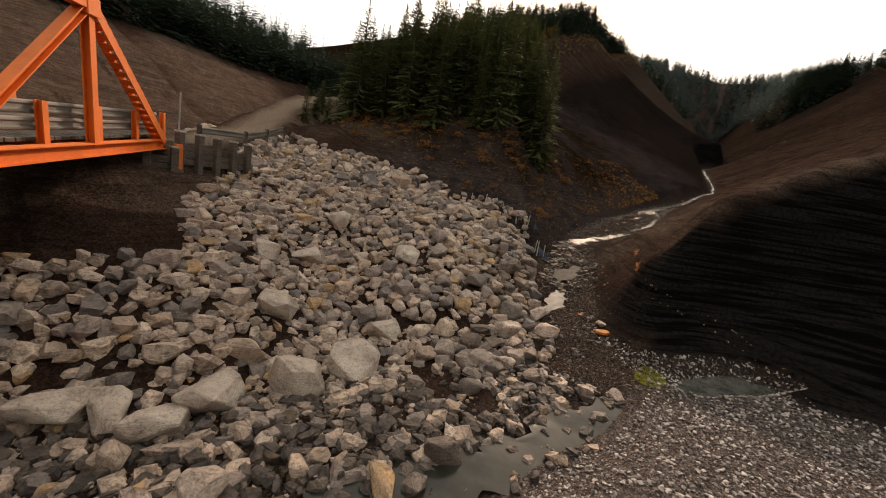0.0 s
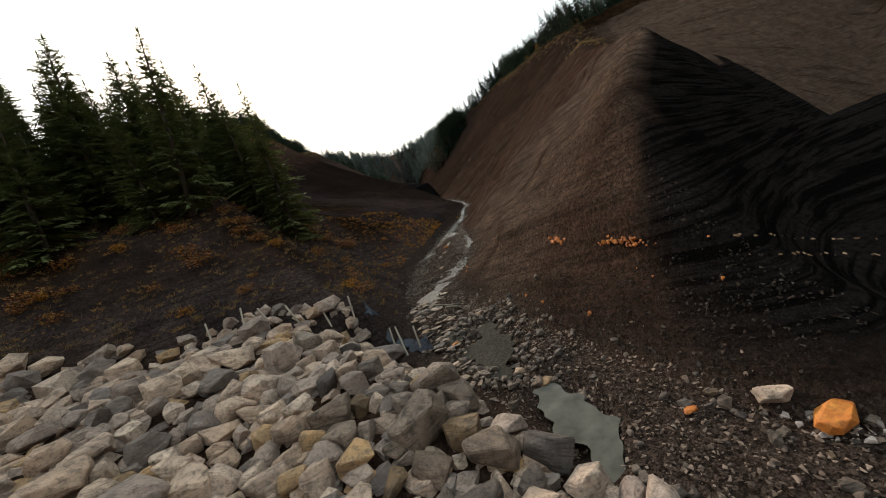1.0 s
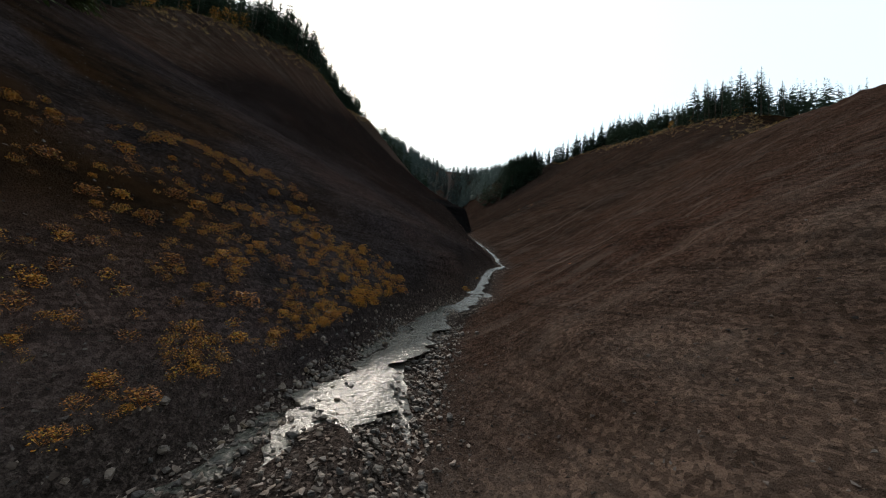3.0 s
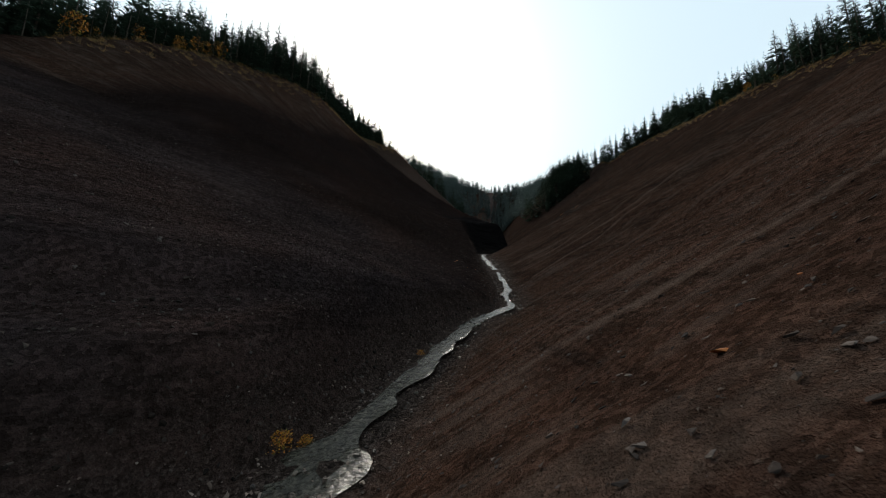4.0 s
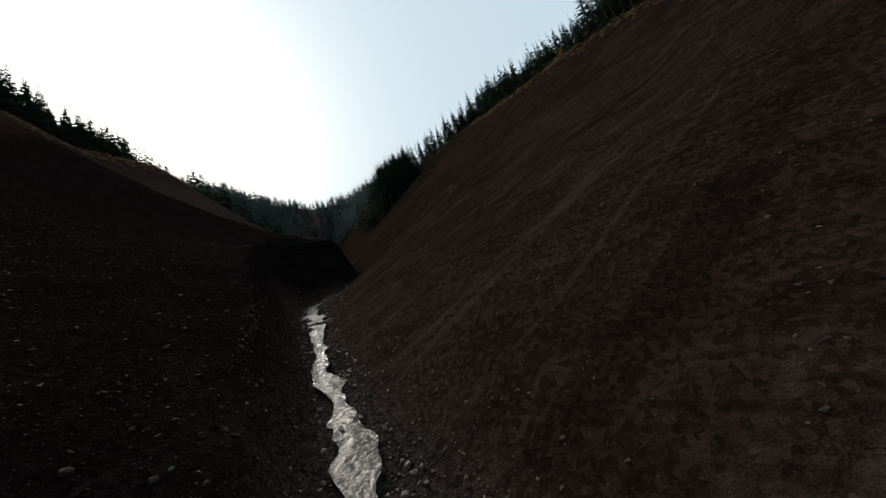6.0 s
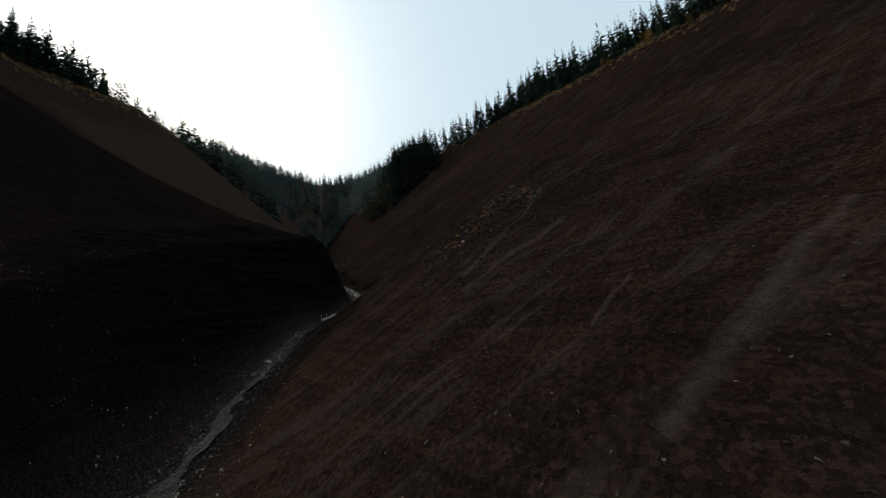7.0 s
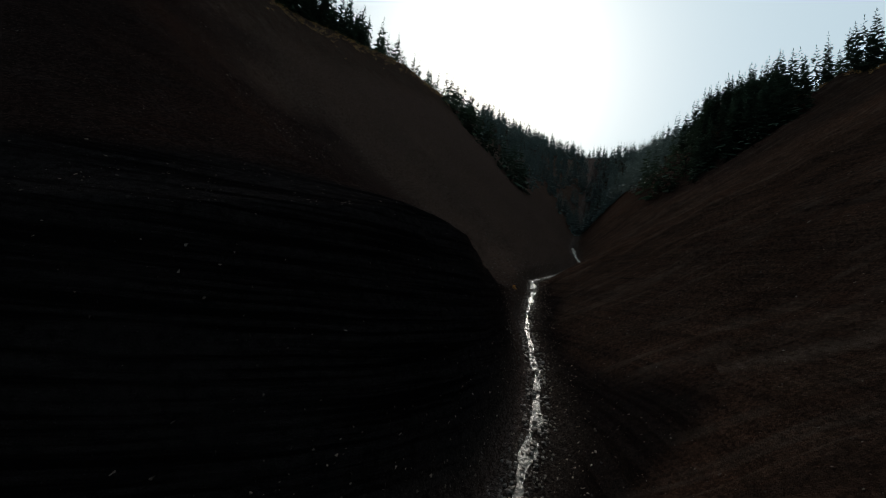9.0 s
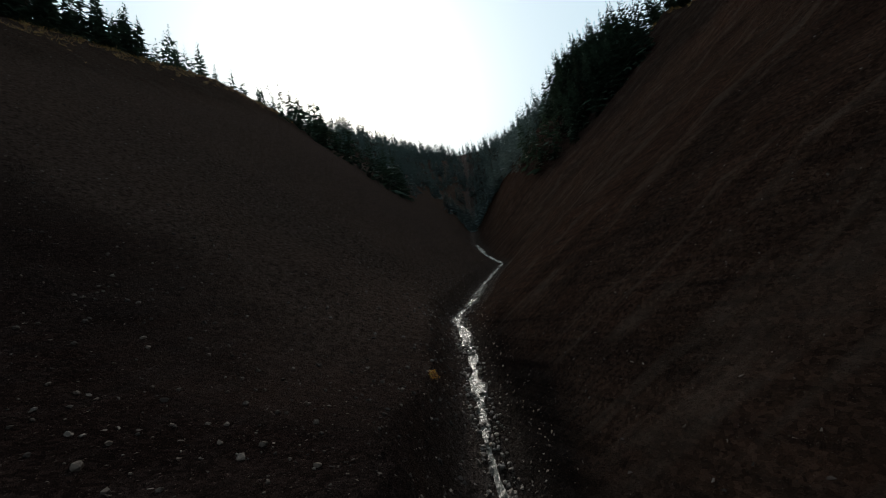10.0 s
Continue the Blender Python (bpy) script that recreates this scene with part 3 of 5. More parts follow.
LEAF_RUST = mat_leaf("rust_leaves", ((0.0, (0.10, 0.035, 0.012)), (0.5, (0.24, 0.085, 0.018)), (0.8, (0.34, 0.15, 0.025)), (1.0, (0.14, 0.11, 0.02))))
LEAF_GOLD = mat_leaf("golden_leaves", ((0.0, (0.16, 0.06, 0.010)), (0.5, (0.42, 0.155, 0.016)), (0.85, (0.30, 0.18, 0.02)), (1.0, (0.11, 0.12, 0.02))))
GRASS = mat_leaf("dry_grass", ((0.0, (0.09, 0.052, 0.02)), (0.6, (0.24, 0.125, 0.035)), (1.0, (0.12, 0.10, 0.03))))
FABRIC = mat_paint("silt_fabric", (0.022, 0.030, 0.045), (0.07, 0.075, 0.08))


# ---- mesh helpers ----
def part(name, bm, material, parent=None, label=""):
    me = bpy.data.meshes.new(name)
    bm.to_mesh(me)
    bm.free()
    me.materials.append(material)
    ob = new(name, me)
    if parent is not None:
        ob.parent = parent
    return tagged(ob, label)


def mesh_ob(name, me, parent=None, m=None):
    ob = new(name, me)
    if parent is not None:
        ob.parent = parent
    if m is not None:
        ob.matrix_basis = m
    return ob


def empty(name, m, label, category, group=""):
    ob = new(name)
    ob.empty_display_size = 0.2
    ob.matrix_basis = m
    return tagged(ob, label, category, group)


def arrays_to_mesh(name, co, tris, mat, smooth=False):
    me = bpy.data.meshes.new(name)
    me.vertices.add(len(co))
    me.vertices.foreach_set("co", np.asarray(co, np.float32).ravel())
    me.loops.add(tris.size)
    me.loops.foreach_set("vertex_index", tris.ravel().astype(np.int32))
    me.polygons.add(len(tris))
    me.polygons.foreach_set("loop_start", np.arange(0, tris.size, 3, dtype=np.int32))
    me.polygons.foreach_set("use_smooth", np.full(len(tris), smooth))
    me.update(calc_edges=True)
    me.materials.append(mat)
    return me


def joined(name, variants, places, mat, label, category):
    """One object of many small pieces: places are (variant, 4x4 array)."""
    cos, fs, base = [], [], 0
    by = {}
    for v, m in places:
        by.setdefault(v, []).append(m)
    for v, ms in by.items():
        co, tri = variants[v]
        ms = np.array(ms)
        out = np.einsum('nij,kj->nki', ms[:, :3, :3], co) + ms[:, None, :3, 3]
        f = tri[None] + (np.arange(len(ms)) * len(co))[:, None, None] + base
        cos.append(out.reshape(-1, 3))
        fs.append(f.reshape(-1, 3))
        base += len(ms) * len(co)
    ob = new(name, arrays_to_mesh(name, np.concatenate(cos), np.concatenate(fs), mat))
    return tagged(ob, label, category, kind="stuff")


def trs(x, y, z, turn=0.0, tilt=(0.0, 0.0), size=(1, 1, 1)):
    c, s = math.cos(turn), math.sin(turn)
    a, b = tilt
    r = np.array([[c, -s, 0], [s, c, 0], [0, 0, 1]])
    rx = np.array([[1, 0, 0], [0, math.cos(a), -math.sin(a)], [0, math.sin(a), math.cos(a)]])
    ry = np.array([[math.cos(b), 0, math.sin(b)], [0, 1, 0], [-math.sin(b), 0, math.cos(b)]])
    m = np.eye(4)
    m[:3, :3] = rx @ ry @ r @ np.diag(size)
    m[:3, 3] = (x, y, z)
    return m


def bm_arrays(bm):
    bmesh.ops.triangulate(bm, faces=bm.faces[:])
    bm.verts.index_update()
    co = np.array([v.co[:] for v in bm.verts])
    tri = np.array([[v.index for v in f.verts] for f in bm.faces])
    bm.free()
    return co, tri


def stone_bm(rng, points=16, flat=(1, 1, 0.75), bevel=0.0, boxy=0.5):
    """An angular stone about one metre across."""
    bm = bmesh.new()
    for _ in range(points):
        v = rng.normal(size=3)
        v /= np.linalg.norm(v)
        cube = v / np.abs(v).max()
        p = (v * (1 - boxy) + cube * boxy * 0.8) * 0.5 * rng.uniform(0.86, 1.04)
        bm.verts.new(Vector(p * np.array(flat)))
    res = bmesh.ops.convex_hull(bm, input=bm.verts[:])
    junk = {e for e in res["geom_interior"] + res["geom_unused"] if isinstance(e, bmesh.types.BMVert)}
    bmesh.ops.delete(bm, geom=list(junk), context='VERTS')
    bmesh.ops.dissolve_limit(bm, angle_limit=0.22, verts=bm.verts[:], edges=bm.edges[:])
    if bevel:
        bmesh.ops.bevel(bm, geom=bm.edges[:], offset=bevel, segments=1, affect='EDGES', clamp_overlap=True)
    return bm


RNG = np.random.RandomState(11)
STONES = [bm_arrays(stone_bm(RNG, 19, (1, RNG.uniform(0.65, 0.95), RNG.uniform(0.5, 0.8)), 0.0, 0.8)) for _ in range(14)]
PEBBLES = [bm_arrays(stone_bm(RNG, 9, (1, RNG.uniform(0.6, 0.9), RNG.uniform(0.35, 0.6)), 0.0, 0.2)) for _ in range(10)]
FLAKES = [bm_arrays(stone_bm(RNG, 7, (1, RNG.uniform(0.4, 0.8), RNG.uniform(0.15, 0.3)), 0.0, 0.3)) for _ in range(8)]
BOULDER_MESHES = []
pk = Mat("pale_boulder_stone", 0.9, spec=0.2)
pn, pg, pf = pk.noise(1.4, 5, own=True), pk.noise(4.5, 5, 0.75, (1, 1.2, 2.2), own=True), pk.noise(18, 5, 0.75)
pc = pk.ramp(pn, (0.3, (0.30, 0.235, 0.19)), (0.5, (0.46, 0.37, 0.30)), (0.7, (0.56, 0.48, 0.39)))
pc = pk.mix(pk.grey(pg, (0.36, 0.7), (0.47, 0)), pc, (0.17, 0.13, 0.105))
pk.color(pk.mix(pk.grey(pf, (0.33, 0.6), (0.5, 0)), pc, (0.13, 0.10, 0.085)))
pk.bump((pn, 0.15, 0.7), (pg, 0.07, 0.9), (pf, 0.02, 0.7))
PALE_BOULDER = pk.m
for i in range(16):
    bm = stone_bm(RNG, 22, (1, RNG.uniform(0.65, 0.95), RNG.uniform(0.55, 0.85)), 0.04, 0.85)
    me = bpy.data.meshes.new("boulder")
    bm.to_mesh(me)
    bm.free()
    me.materials.append(BOULDER)
    BOULDER_MESHES.append(me)


def slope_at(x, y):
    return math.atan2(height(x, y + 0.4) - height(x, y - 0.4), 0.8), -math.atan2(height(x + 0.4, y) - height(x - 0.4, y), 0.8)


# ---- the riprap ----
def inlet(x, y):
    return ((x + 4.1) / 1.35) ** 2 + ((y + 4.6) / 0.75) ** 2 < 1


def riprap_spot(x, y):
    n = north_of_riprap(x, y)
    if n > 0.5 or x < -27 or x > riprap_edge(y):
        return False
    under = (x - 0.3) * 0.35 + (y + 12.6) * 0.937 < 0
    if under and (5.0 - height(x, y)) / math.hypot(x - 0.3, y + 12.6) < 0.24:
        return False
    rd, rz = road_field(np.array([x]), np.array([y]))
    return rd[0] > 1.9 and not inlet(x, y)


def place_riprap():
    cells, spots = {}, []
    for _ in range(34000):
        x, y = RNG.uniform(-27, -1.8), RNG.uniform(-16, 10)
        if not riprap_spot(x, y):
            continue
        size = RNG.choice([0.52, 0.7, 0.9, 1.12, 1.4], p=[0.28, 0.33, 0.25, 0.11, 0.03])
        c = (int(x // 1.5), int(y // 1.5))
        near = [q for i in (-1, 0, 1) for j in (-1, 0, 1) for q in cells.get((c[0] + i, c[1] + j), [])]
        if any((x - a) ** 2 + (y - b) ** 2 < (0.27 * (size + d)) ** 2 for a, b, d in near):
            continue
        cells.setdefault(c, []).append((x, y, size))
        spots.append((x, y, size))
    return spots


BIG = [(-6.8, -7.3, 1.7, 0.4), (-7.5, -8.9, 1.9, 2.0), (-7.3, -3.9, 1.4, 1.2), (-6.5, -5.9, 1.75, 0.1), (-9.0, -11.2, 1.4, 0.9), (-8.5, -10.6, 1.35, 2.6), (-7.5, -10.0, 1.4, 1.1), (-9.7, -6.2, 1.45, 0.7),
       (-12.1, -5.3, 1.3, 0.2), (-12.0, -3.65, 1.3, 1.9), (-13.1, -1.5, 1.8, 2.3), (-9.5, -0.5, 1.4, 0.5), (-6.5, -3.0, 0.85, 1.5), (-5.95, -2.3, 1.0, 0.1), (-5.06, -1.55, 0.85, 0.6), (-4.3, -1.9, 0.72, 1.1), (-4.25, -1.0, 1.1, 0.3), (-3.75, -1.65, 0.72, 2.5),
       (-3.6, -4.5, 0.85, 0.3), (-2.6, -3.0, 0.7, 1.0), (-3.4, -8.0, 0.95, 2.2), (-2.9, -6.6, 1.05, 0.6), (-2.9, -7.5, 0.67, 1.6), (-5.35, -10.05, 1.0, 0.2), (-7.1, -10.7, 0.75, 0.4), (-4.65, -8.75, 0.6, 2.9), (-5.9, -4.8, 0.6, 0.8)]
riprap = place_riprap()
riprap = [s for s in riprap if all(math.hypot(s[0] - b[0], s[1] - b[1]) > 0.42 * (s[2] + b[2]) for b in BIG)]
riprap.sort(key=lambda s: math.hypot(s[0] + 7, s[1] - 1.0))
near_rip, far_rip = riprap[:282], riprap[282:]
for x, y, size, turn in BIG + [(a, b, c, RNG.uniform(0, 6.3)) for a, b, c in near_rip]:
    me = BOULDER_MESHES[RNG.randint(16)]
    dulled = size <= 1.28 and (x > riprap_edge(y) - 2.4 and y > -3.4 and RNG.rand() < 0.5 or y < -6 and x > -3.2)
    if size > 1.28 or dulled:
        me = me.copy()
        me.materials[0] = WET_SLAB if dulled else PALE_BOULDER
    tx, ty = slope_at(x, y)
    ob = mesh_ob("boulder", me, None, Matrix(trs(x, y, height(x, y) + 0.17 * size, turn, (tx * 0.5 + RNG.uniform(-0.3, 0.3), ty * 0.5 + RNG.uniform(-0.3, 0.3)),
                                                 (size, size, size * RNG.uniform(0.85, 1.2))).tolist()))
    tagged(ob, "large pale angular boulder at the foot of the riprap" if size > 1.28 else "dark damp angular boulder beside the creek" if dulled else "angular grey-brown riprap boulder on a stone bank", "boulder", "riprap boulders")
far_places = [(RNG.randint(14), trs(x, y, height(x, y) + 0.10 * s, RNG.uniform(0, 6.3), (RNG.uniform(-0.4, 0.4), RNG.uniform(-0.4, 0.4)), (s, s, s))) for x, y, s in far_rip]
# a lower layer fills the gaps
for _ in range(9500):
    x, y = RNG.uniform(-27, -1.8), RNG.uniform(-16, 10)
    if riprap_spot(x, y):
        s = RNG.uniform(0.3, 0.65)
        far_places.append((RNG.randint(14), trs(x, y, height(x, y) - 0.05, RNG.uniform(0, 6.3), (RNG.uniform(-0.5, 0.5), RNG.uniform(-0.5, 0.5)), (s, s, s))))
joined("riprap_stones", STONES, far_places, BOULDER_FAR, "smaller angular stones of the riprap bank", "stones")

# ---- stones of the bed and the bar ----
def strew(name, variants, mat, label, count, region, lo, hi, sink=0.2, power=3.0):
    pts = np.array([region() for _ in range(count)])
    x, y = pts[:, 0], pts[:, 1]
    s = lo + (hi - lo) * RNG.rand(count) ** power
    z = heights(x, y) + s * sink
    tx = np.arctan2(heights(x, y + 0.4) - heights(x, y - 0.4), 0.8) + RNG.uniform(-0.25, 0.25, count)
    ty = -np.arctan2(heights(x + 0.4, y) - heights(x - 0.4, y), 0.8) + RNG.uniform(-0.25, 0.25, count)
    places = [(RNG.randint(len(variants)), trs(x[i], y[i], z[i], RNG.uniform(0, 6.3), (tx[i], ty[i]), (s[i], s[i], s[i]))) for i in range(count)]
    return joined(name, variants, places, mat, label, "stones")


def in_bed(y0, y1, spread=1.0):
    def f():
        y = RNG.uniform(y0, y1)
        return CREEK(y, 1) + RNG.uniform(-1, 1) * (CREEK(y, 3) + 0.15) * spread, y
    return f


def on_bar():
    while True:
        x, y = RNG.uniform(-2, 14), -13 + 18 * RNG.rand()
        if x > CREEK(y, 1) + CREEK(y, 3) * 0.6 and height(x, y) < 1.05:
            return x, y


def low_left():
    while True:
        x, y = RNG.uniform(-13, -0.5), RNG.uniform(-15, -2.0)
        if not (inlet(x, y) and RNG.rand() < 0.9) and x > riprap_edge(y) - 1.0 and x < CREEK(y, 1) + 0.9 and (abs(x - CREEK(y, 1) - 0.2) > 0.6 or y > -2.5 or RNG.rand() < 0.15):
            return x, y


def on_wall(side, y0, y1):
    def f():
        while True:
            y = RNG.uniform(y0, y1)
            e = CREEK(y, 1) + side * CREEK(y, 3)
            c = (LEFT if side < 0 else RIGHT)(y, 1)
            if RNG.rand() < abs(c - e) / 22:
                return e + (c - e) * RNG.rand() ** 1.8, y
    return f


strew("bed_cobbles", STONES, BOULDER_FAR, "loose cobbles of the creek bed, grey and brown", 800, low_left, 0.08, 0.6, 0.1, 2.0)
strew("bed_cobbles", STONES, WET_STONE, "dark damp cobbles below the stone bank", 2600, low_left, 0.06, 0.5, 0.1, 2.2)
strew("bed_cobbles", STONES, WET_STONE, "wet dark cobbles of the creek bed", 480, in_bed(-3, 10), 0.05, 0.24, 0.1, 3.0)
strew("bed_cobbles", STONES, WET_STONE, "wet dark cobbles of the upper creek bed", 500, in_bed(10, 30, 0.8), 0.04, 0.11, 0.1, 3.0)
strew("creek_stones", STONES, WET_STONE, "wet stones breaking the creek's surface", 3600, in_bed(29, 112, 0.62), 0.02, 0.085, 0.25, 2.2)
strew("creek_stones", STONES, WET_STONE, "wet stones crowding the narrow upper creek", 2600, in_bed(66, 104, 0.4), 0.03, 0.13, 0.3, 2.0)


def in_streams():
    y = RNG.uniform(12, 26.5)
    return CREEK(y, 1) + RNG.choice([-0.62, 0.6]) * CREEK(y, 3) + RNG.normal() * 0.28, y


strew("creek_stones", STONES, WET_STONE, "wet stones breaking the streams' surface", 3600, in_streams, 0.03, 0.13, 0.32, 2.0)
strew("creek_stones", STONES, WET_STONE, "wet stones standing in the shallows", 420, lambda: (-4.4 + 0.55 * RNG.normal(), RNG.uniform(3.6, 7.6)), 0.05, 0.24, 0.3, 2.0)
strew("bed_gravel", FLAKES, GRAVEL, "loose brown gravel of the creek bed", 16000, in_bed(-2, 30, 0.85), 0.03, 0.13, 0.2)
strew("bed_gravel", PEBBLES, GRAVEL, "loose gravel of the creek bed", 3400, in_bed(-8, 28, 1.15), 0.03, 0.11, 0.15)
strew("bed_gravel", PEBBLES, GRAVEL, "fine gravel along the narrow creek", 2200, in_bed(28, 46, 1.15), 0.015, 0.055, 0.15)
strew("bed_gravel", PEBBLES, GRAVEL, "loose gravel along the upper creek", 5000, in_bed(46, 112, 1.6), 0.02, 0.08, 0.15)
BAR = mat_gravel("bar_stone", (0.12, 0.10, 0.092), (0.52, 0.45, 0.405))
strew("bar_gravel", PEBBLES, BAR, "grey-brown gravel of the river bar", 30000, on_bar, 0.03, 0.15, 0.15, 2.0)
CHIPS = mat_gravel("slope_chips", (0.024, 0.018, 0.015), (0.125, 0.096, 0.078))
for side, y0, y1, count in ((1, 8, 40, 20000), (-1, 14, 45, 20000), (1, 38, 112, 22000), (-1, 44, 112, 20000)):
    strew("slope_shards", FLAKES, SHARDS, "small dark shale shards on the east slope" if side > 0 else "small dark shale shards on the west slope", count, on_wall(side, y0, y1), 0.015, 0.085, 0.2, 3.5)
strew("pale_stones", FLAKES, CHIPS, "scattered paler stones on the east slope", 900, on_wall(1, 8, 110), 0.02, 0.07, 0.3, 4.0)
strew("pale_stones", FLAKES, CHIPS, "scattered paler stones on the west slope", 900, on_wall(-1, 18, 110), 0.02, 0.06, 0.3, 4.0)


def near_cliff():
    y = 1.0 + 13 * RNG.rand()
    e, c = CREEK(y, 1) + CREEK(y, 3), RIGHT(y, 1)
    return e + (c - e) * RNG.rand() ** 1.4 * 0.95, y


def near_cliff_back():
    while True:
        x, y = near_cliff()
        if y > 4.5 + max(x, 0):
            return x, y


strew("slope_grit", FLAKES, CHIPS, "fine pale chips on the west slope", 14000, on_wall(-1, 14, 110), 0.012, 0.055, 0.3, 2.2)
strew("slope_grit", FLAKES, CHIPS, "fine pale chips on the east slope", 16000, on_wall(1, 7, 110), 0.012, 0.055, 0.3, 2.2)


RUBBLE = mat_gravel("dark_rubble", (0.006, 0.005, 0.0045), (0.045, 0.033, 0.026))
strew("cliff_crumbs", FLAKES, RUBBLE, "crumbling dark shale bits on the cliff above the creek", 12000, near_cliff, 0.02, 0.10, 0.25, 3.0)
strew("cliff_crumbs", FLAKES, CHIPS, "brown shale chips on the cliff above the creek", 4500, near_cliff_back, 0.015, 0.05, 0.3, 2.5)
strew("slope_clods", STONES, RUBBLE, "dark clods of broken shale on the west slope", 9000, on_wall(-1, 28, 62), 0.02, 0.085, 0.05, 3.0)
strew("slope_clods", STONES, SHARDS, "dark clods and stones on the upper west slope", 5000, on_wall(-1, 82, 104), 0.03, 0.12, 0.1, 3.0)


def rubble():
    y = 67.5 + 2.4 * RNG.normal()
    return 3.6 + abs(3.0 + 2.2 * RNG.normal()) + 0.3 * (y - 66), y


def ledge():
    y = RNG.uniform(58, 88)
    return CREEK(y, 1) + 9.5 + 1.3 * RNG.normal(), y


strew("slope_rubble", STONES, RUBBLE, "blocky loose dark shale rubble on the slope", 4600, rubble, 0.02, 0.13, 0.25, 3.0)
strew("slope_rubble", FLAKES, RUBBLE, "line of broken shale along a ledge", 1300, ledge, 0.04, 0.17, 0.25, 3.0)


def lone_stone(x, y, size, mat, label, flat=(1, 0.75, 0.6), turn=None, lift=0.25, pts=20, name="boulder", boxy=0.5):
    bm = stone_bm(RNG, pts, flat, 0.03, boxy)
    ob = part(name, bm, mat)
    ob.matrix_basis = Matrix(trs(x, y, height(x, y) + lift * size * flat[2], RNG.uniform(0, 6.3) if turn is None else turn, (RNG.uniform(-0.15, 0.15), RNG.uniform(-0.15, 0.15)), (size, size, size)).tolist())
    return tagged(ob, label, name)


for x, y, s in [(-1.65, 0.85, 0.66), (-4.2, 18.96, 0.5), (-4.5, 5.36, 0.75), (-2.66, 1.65, 0.26), (-4.07, 12.7, 0.15), (-3.95, 11.75, 0.18), (-4.05, 11.25, 0.14), (-7.0, 17.9, 0.15), (-4.83, 13.0, 0.15), (-5.3, 6.3, 0.3)]:
    lone_stone(x, y, s, RUST, "orange iron-stained boulder on the creek bed", (1, 0.6, 0.32), turn=0.5, pts=30, boxy=0.12)
for x, y, s in [(-4.43, 17.7, 0.28), (-4.75, 17.0, 0.26), (-4.92, 14.6, 0.26), (-4.54, 13.73, 0.16), (-5.05, 13.1, 0.24), (-1.85, 1.3, 0.5), (-4.46, 7.4, 0.36), (-4.2, 5.0, 0.42), (-4.15, 5.65, 0.26), (-3.2, 17.8, 0.25), (-1.86, 67.9, 0.5), (4.95, 65.2, 0.24)]:
    lone_stone(x, y, s, BOULDER, "pale tan stone lying on the creek gravel", (1, 0.7, 0.45), name="stone")
for x, y, z in [(-1.47, 40.53, 0.11), (-1.48, 40.09, 0.09), (-1.03, 40.05, 0.08), (-0.76, 40.36, 0.06), (1.17, 28.7, 0.12), (1.7, 29.0, 0.05), (4.2, 65.56, 0.08), (4.75, 64.95, 0.16)]:
    lone_stone(x, y, z, RUST, "thin rust-stained flake lying on the shale", (1, 0.6, 0.25), name="flake", pts=10)
for i in range(110):
    y0 = RNG.uniform(4.2, 11.6)
    lone_stone(float(np.interp(y0, [4.2, 6.8, 8.4, 10.3, 11.4], [-4.75, -5.35, -5.85, -5.9, -5.45])) + RNG.uniform(-0.55, 0.55), y0, RNG.uniform(0.24, 0.58), PALE_SLAB, "thin wet grey slab lying in the creek", (1, 0.75, 0.16), lift=0.15, pts=12, name="slab")
for i in range(12):
    y0 = RNG.uniform(2.6, 6.8)
    lone_stone(CREEK(y0, 1) + RNG.uniform(-0.9, 0.9), y0, RNG.uniform(0.2, 0.42), RNG.choice([WET_SLAB, BOULDER]), "rounded stone lying in the creek's shallows", (1, 0.75, 0.5), lift=0.15, name="stone")

# rust-coloured band of ironstone in the right-hand cliff
def band(y0, y1, rise, slope):
    for y in np.arange(y0, y1, 0.07):
        if float(vnoise(np.array(y * 0.9 + y0), np.array(rise * 7.0))) < 0.1 and RNG.rand() < 0.9:
            continue
        e, c = CREEK(y, 1) + CREEK(y, 3), RIGHT(y, 1)
        zt = rise + slope * (y - y0) + RNG.uniform(-0.05, 0.05)
        xs = np.linspace(e, c, 60)
        zs = np.array([height(float(v), y) for v in xs])
        x = float(xs[np.argmax(zs > zt)])
        s = RNG.uniform(0.07, 0.2) * (1.0 if y > 3.6 else 0.5)
        tx, ty = slope_at(x, y)
        yield RNG.randint(8), trs(x - 0.05, y, zt + 0.03, RNG.uniform(0, 6.3), (tx, ty), (s * 0.8, s * 0.9, s * 1.3))


def front_band(x0, x1, rise, slope):
    for x in np.arange(x0, x1, 0.06):
        if RNG.rand() < 0.35:
            continue
        zt = rise + slope * (x - x0) + RNG.uniform(-0.02, 0.02)
        ys = np.linspace(-1.5, 9, 120)
        zs = heights(ys * 0 + x, ys)
        if zs.max() > zt:
            s = RNG.uniform(0.05, 0.12)
            yield RNG.randint(8), trs(x, float(ys[np.argmax(zs > zt)]), zt + 0.01, RNG.uniform(0, 6.3), (0.6, 0), (s, s * 0.9, s))


PALE_SEAM = mat_gravel("pale_seam_stone", (0.10, 0.055, 0.03), (0.42, 0.27, 0.17))
joined("pale_seam", PEBBLES, list(front_band(-0.95, 5.0, 2.93, -0.405)) + list(front_band(-0.9, 3.5, 2.60, -0.405)), PALE_SEAM, "thin pale broken seam of stones across the dark mound", "stones")
joined("ironstone_band", PEBBLES, list(band(1.2, 7.6, 2.70, 0.15)) + list(band(4.0, 6.6, 2.05, 0.168)) + list(band(1.2, 7.0, 2.74, 0.15)), RUST, "broken band of rust-orange ironstone across the cliff", "stones")


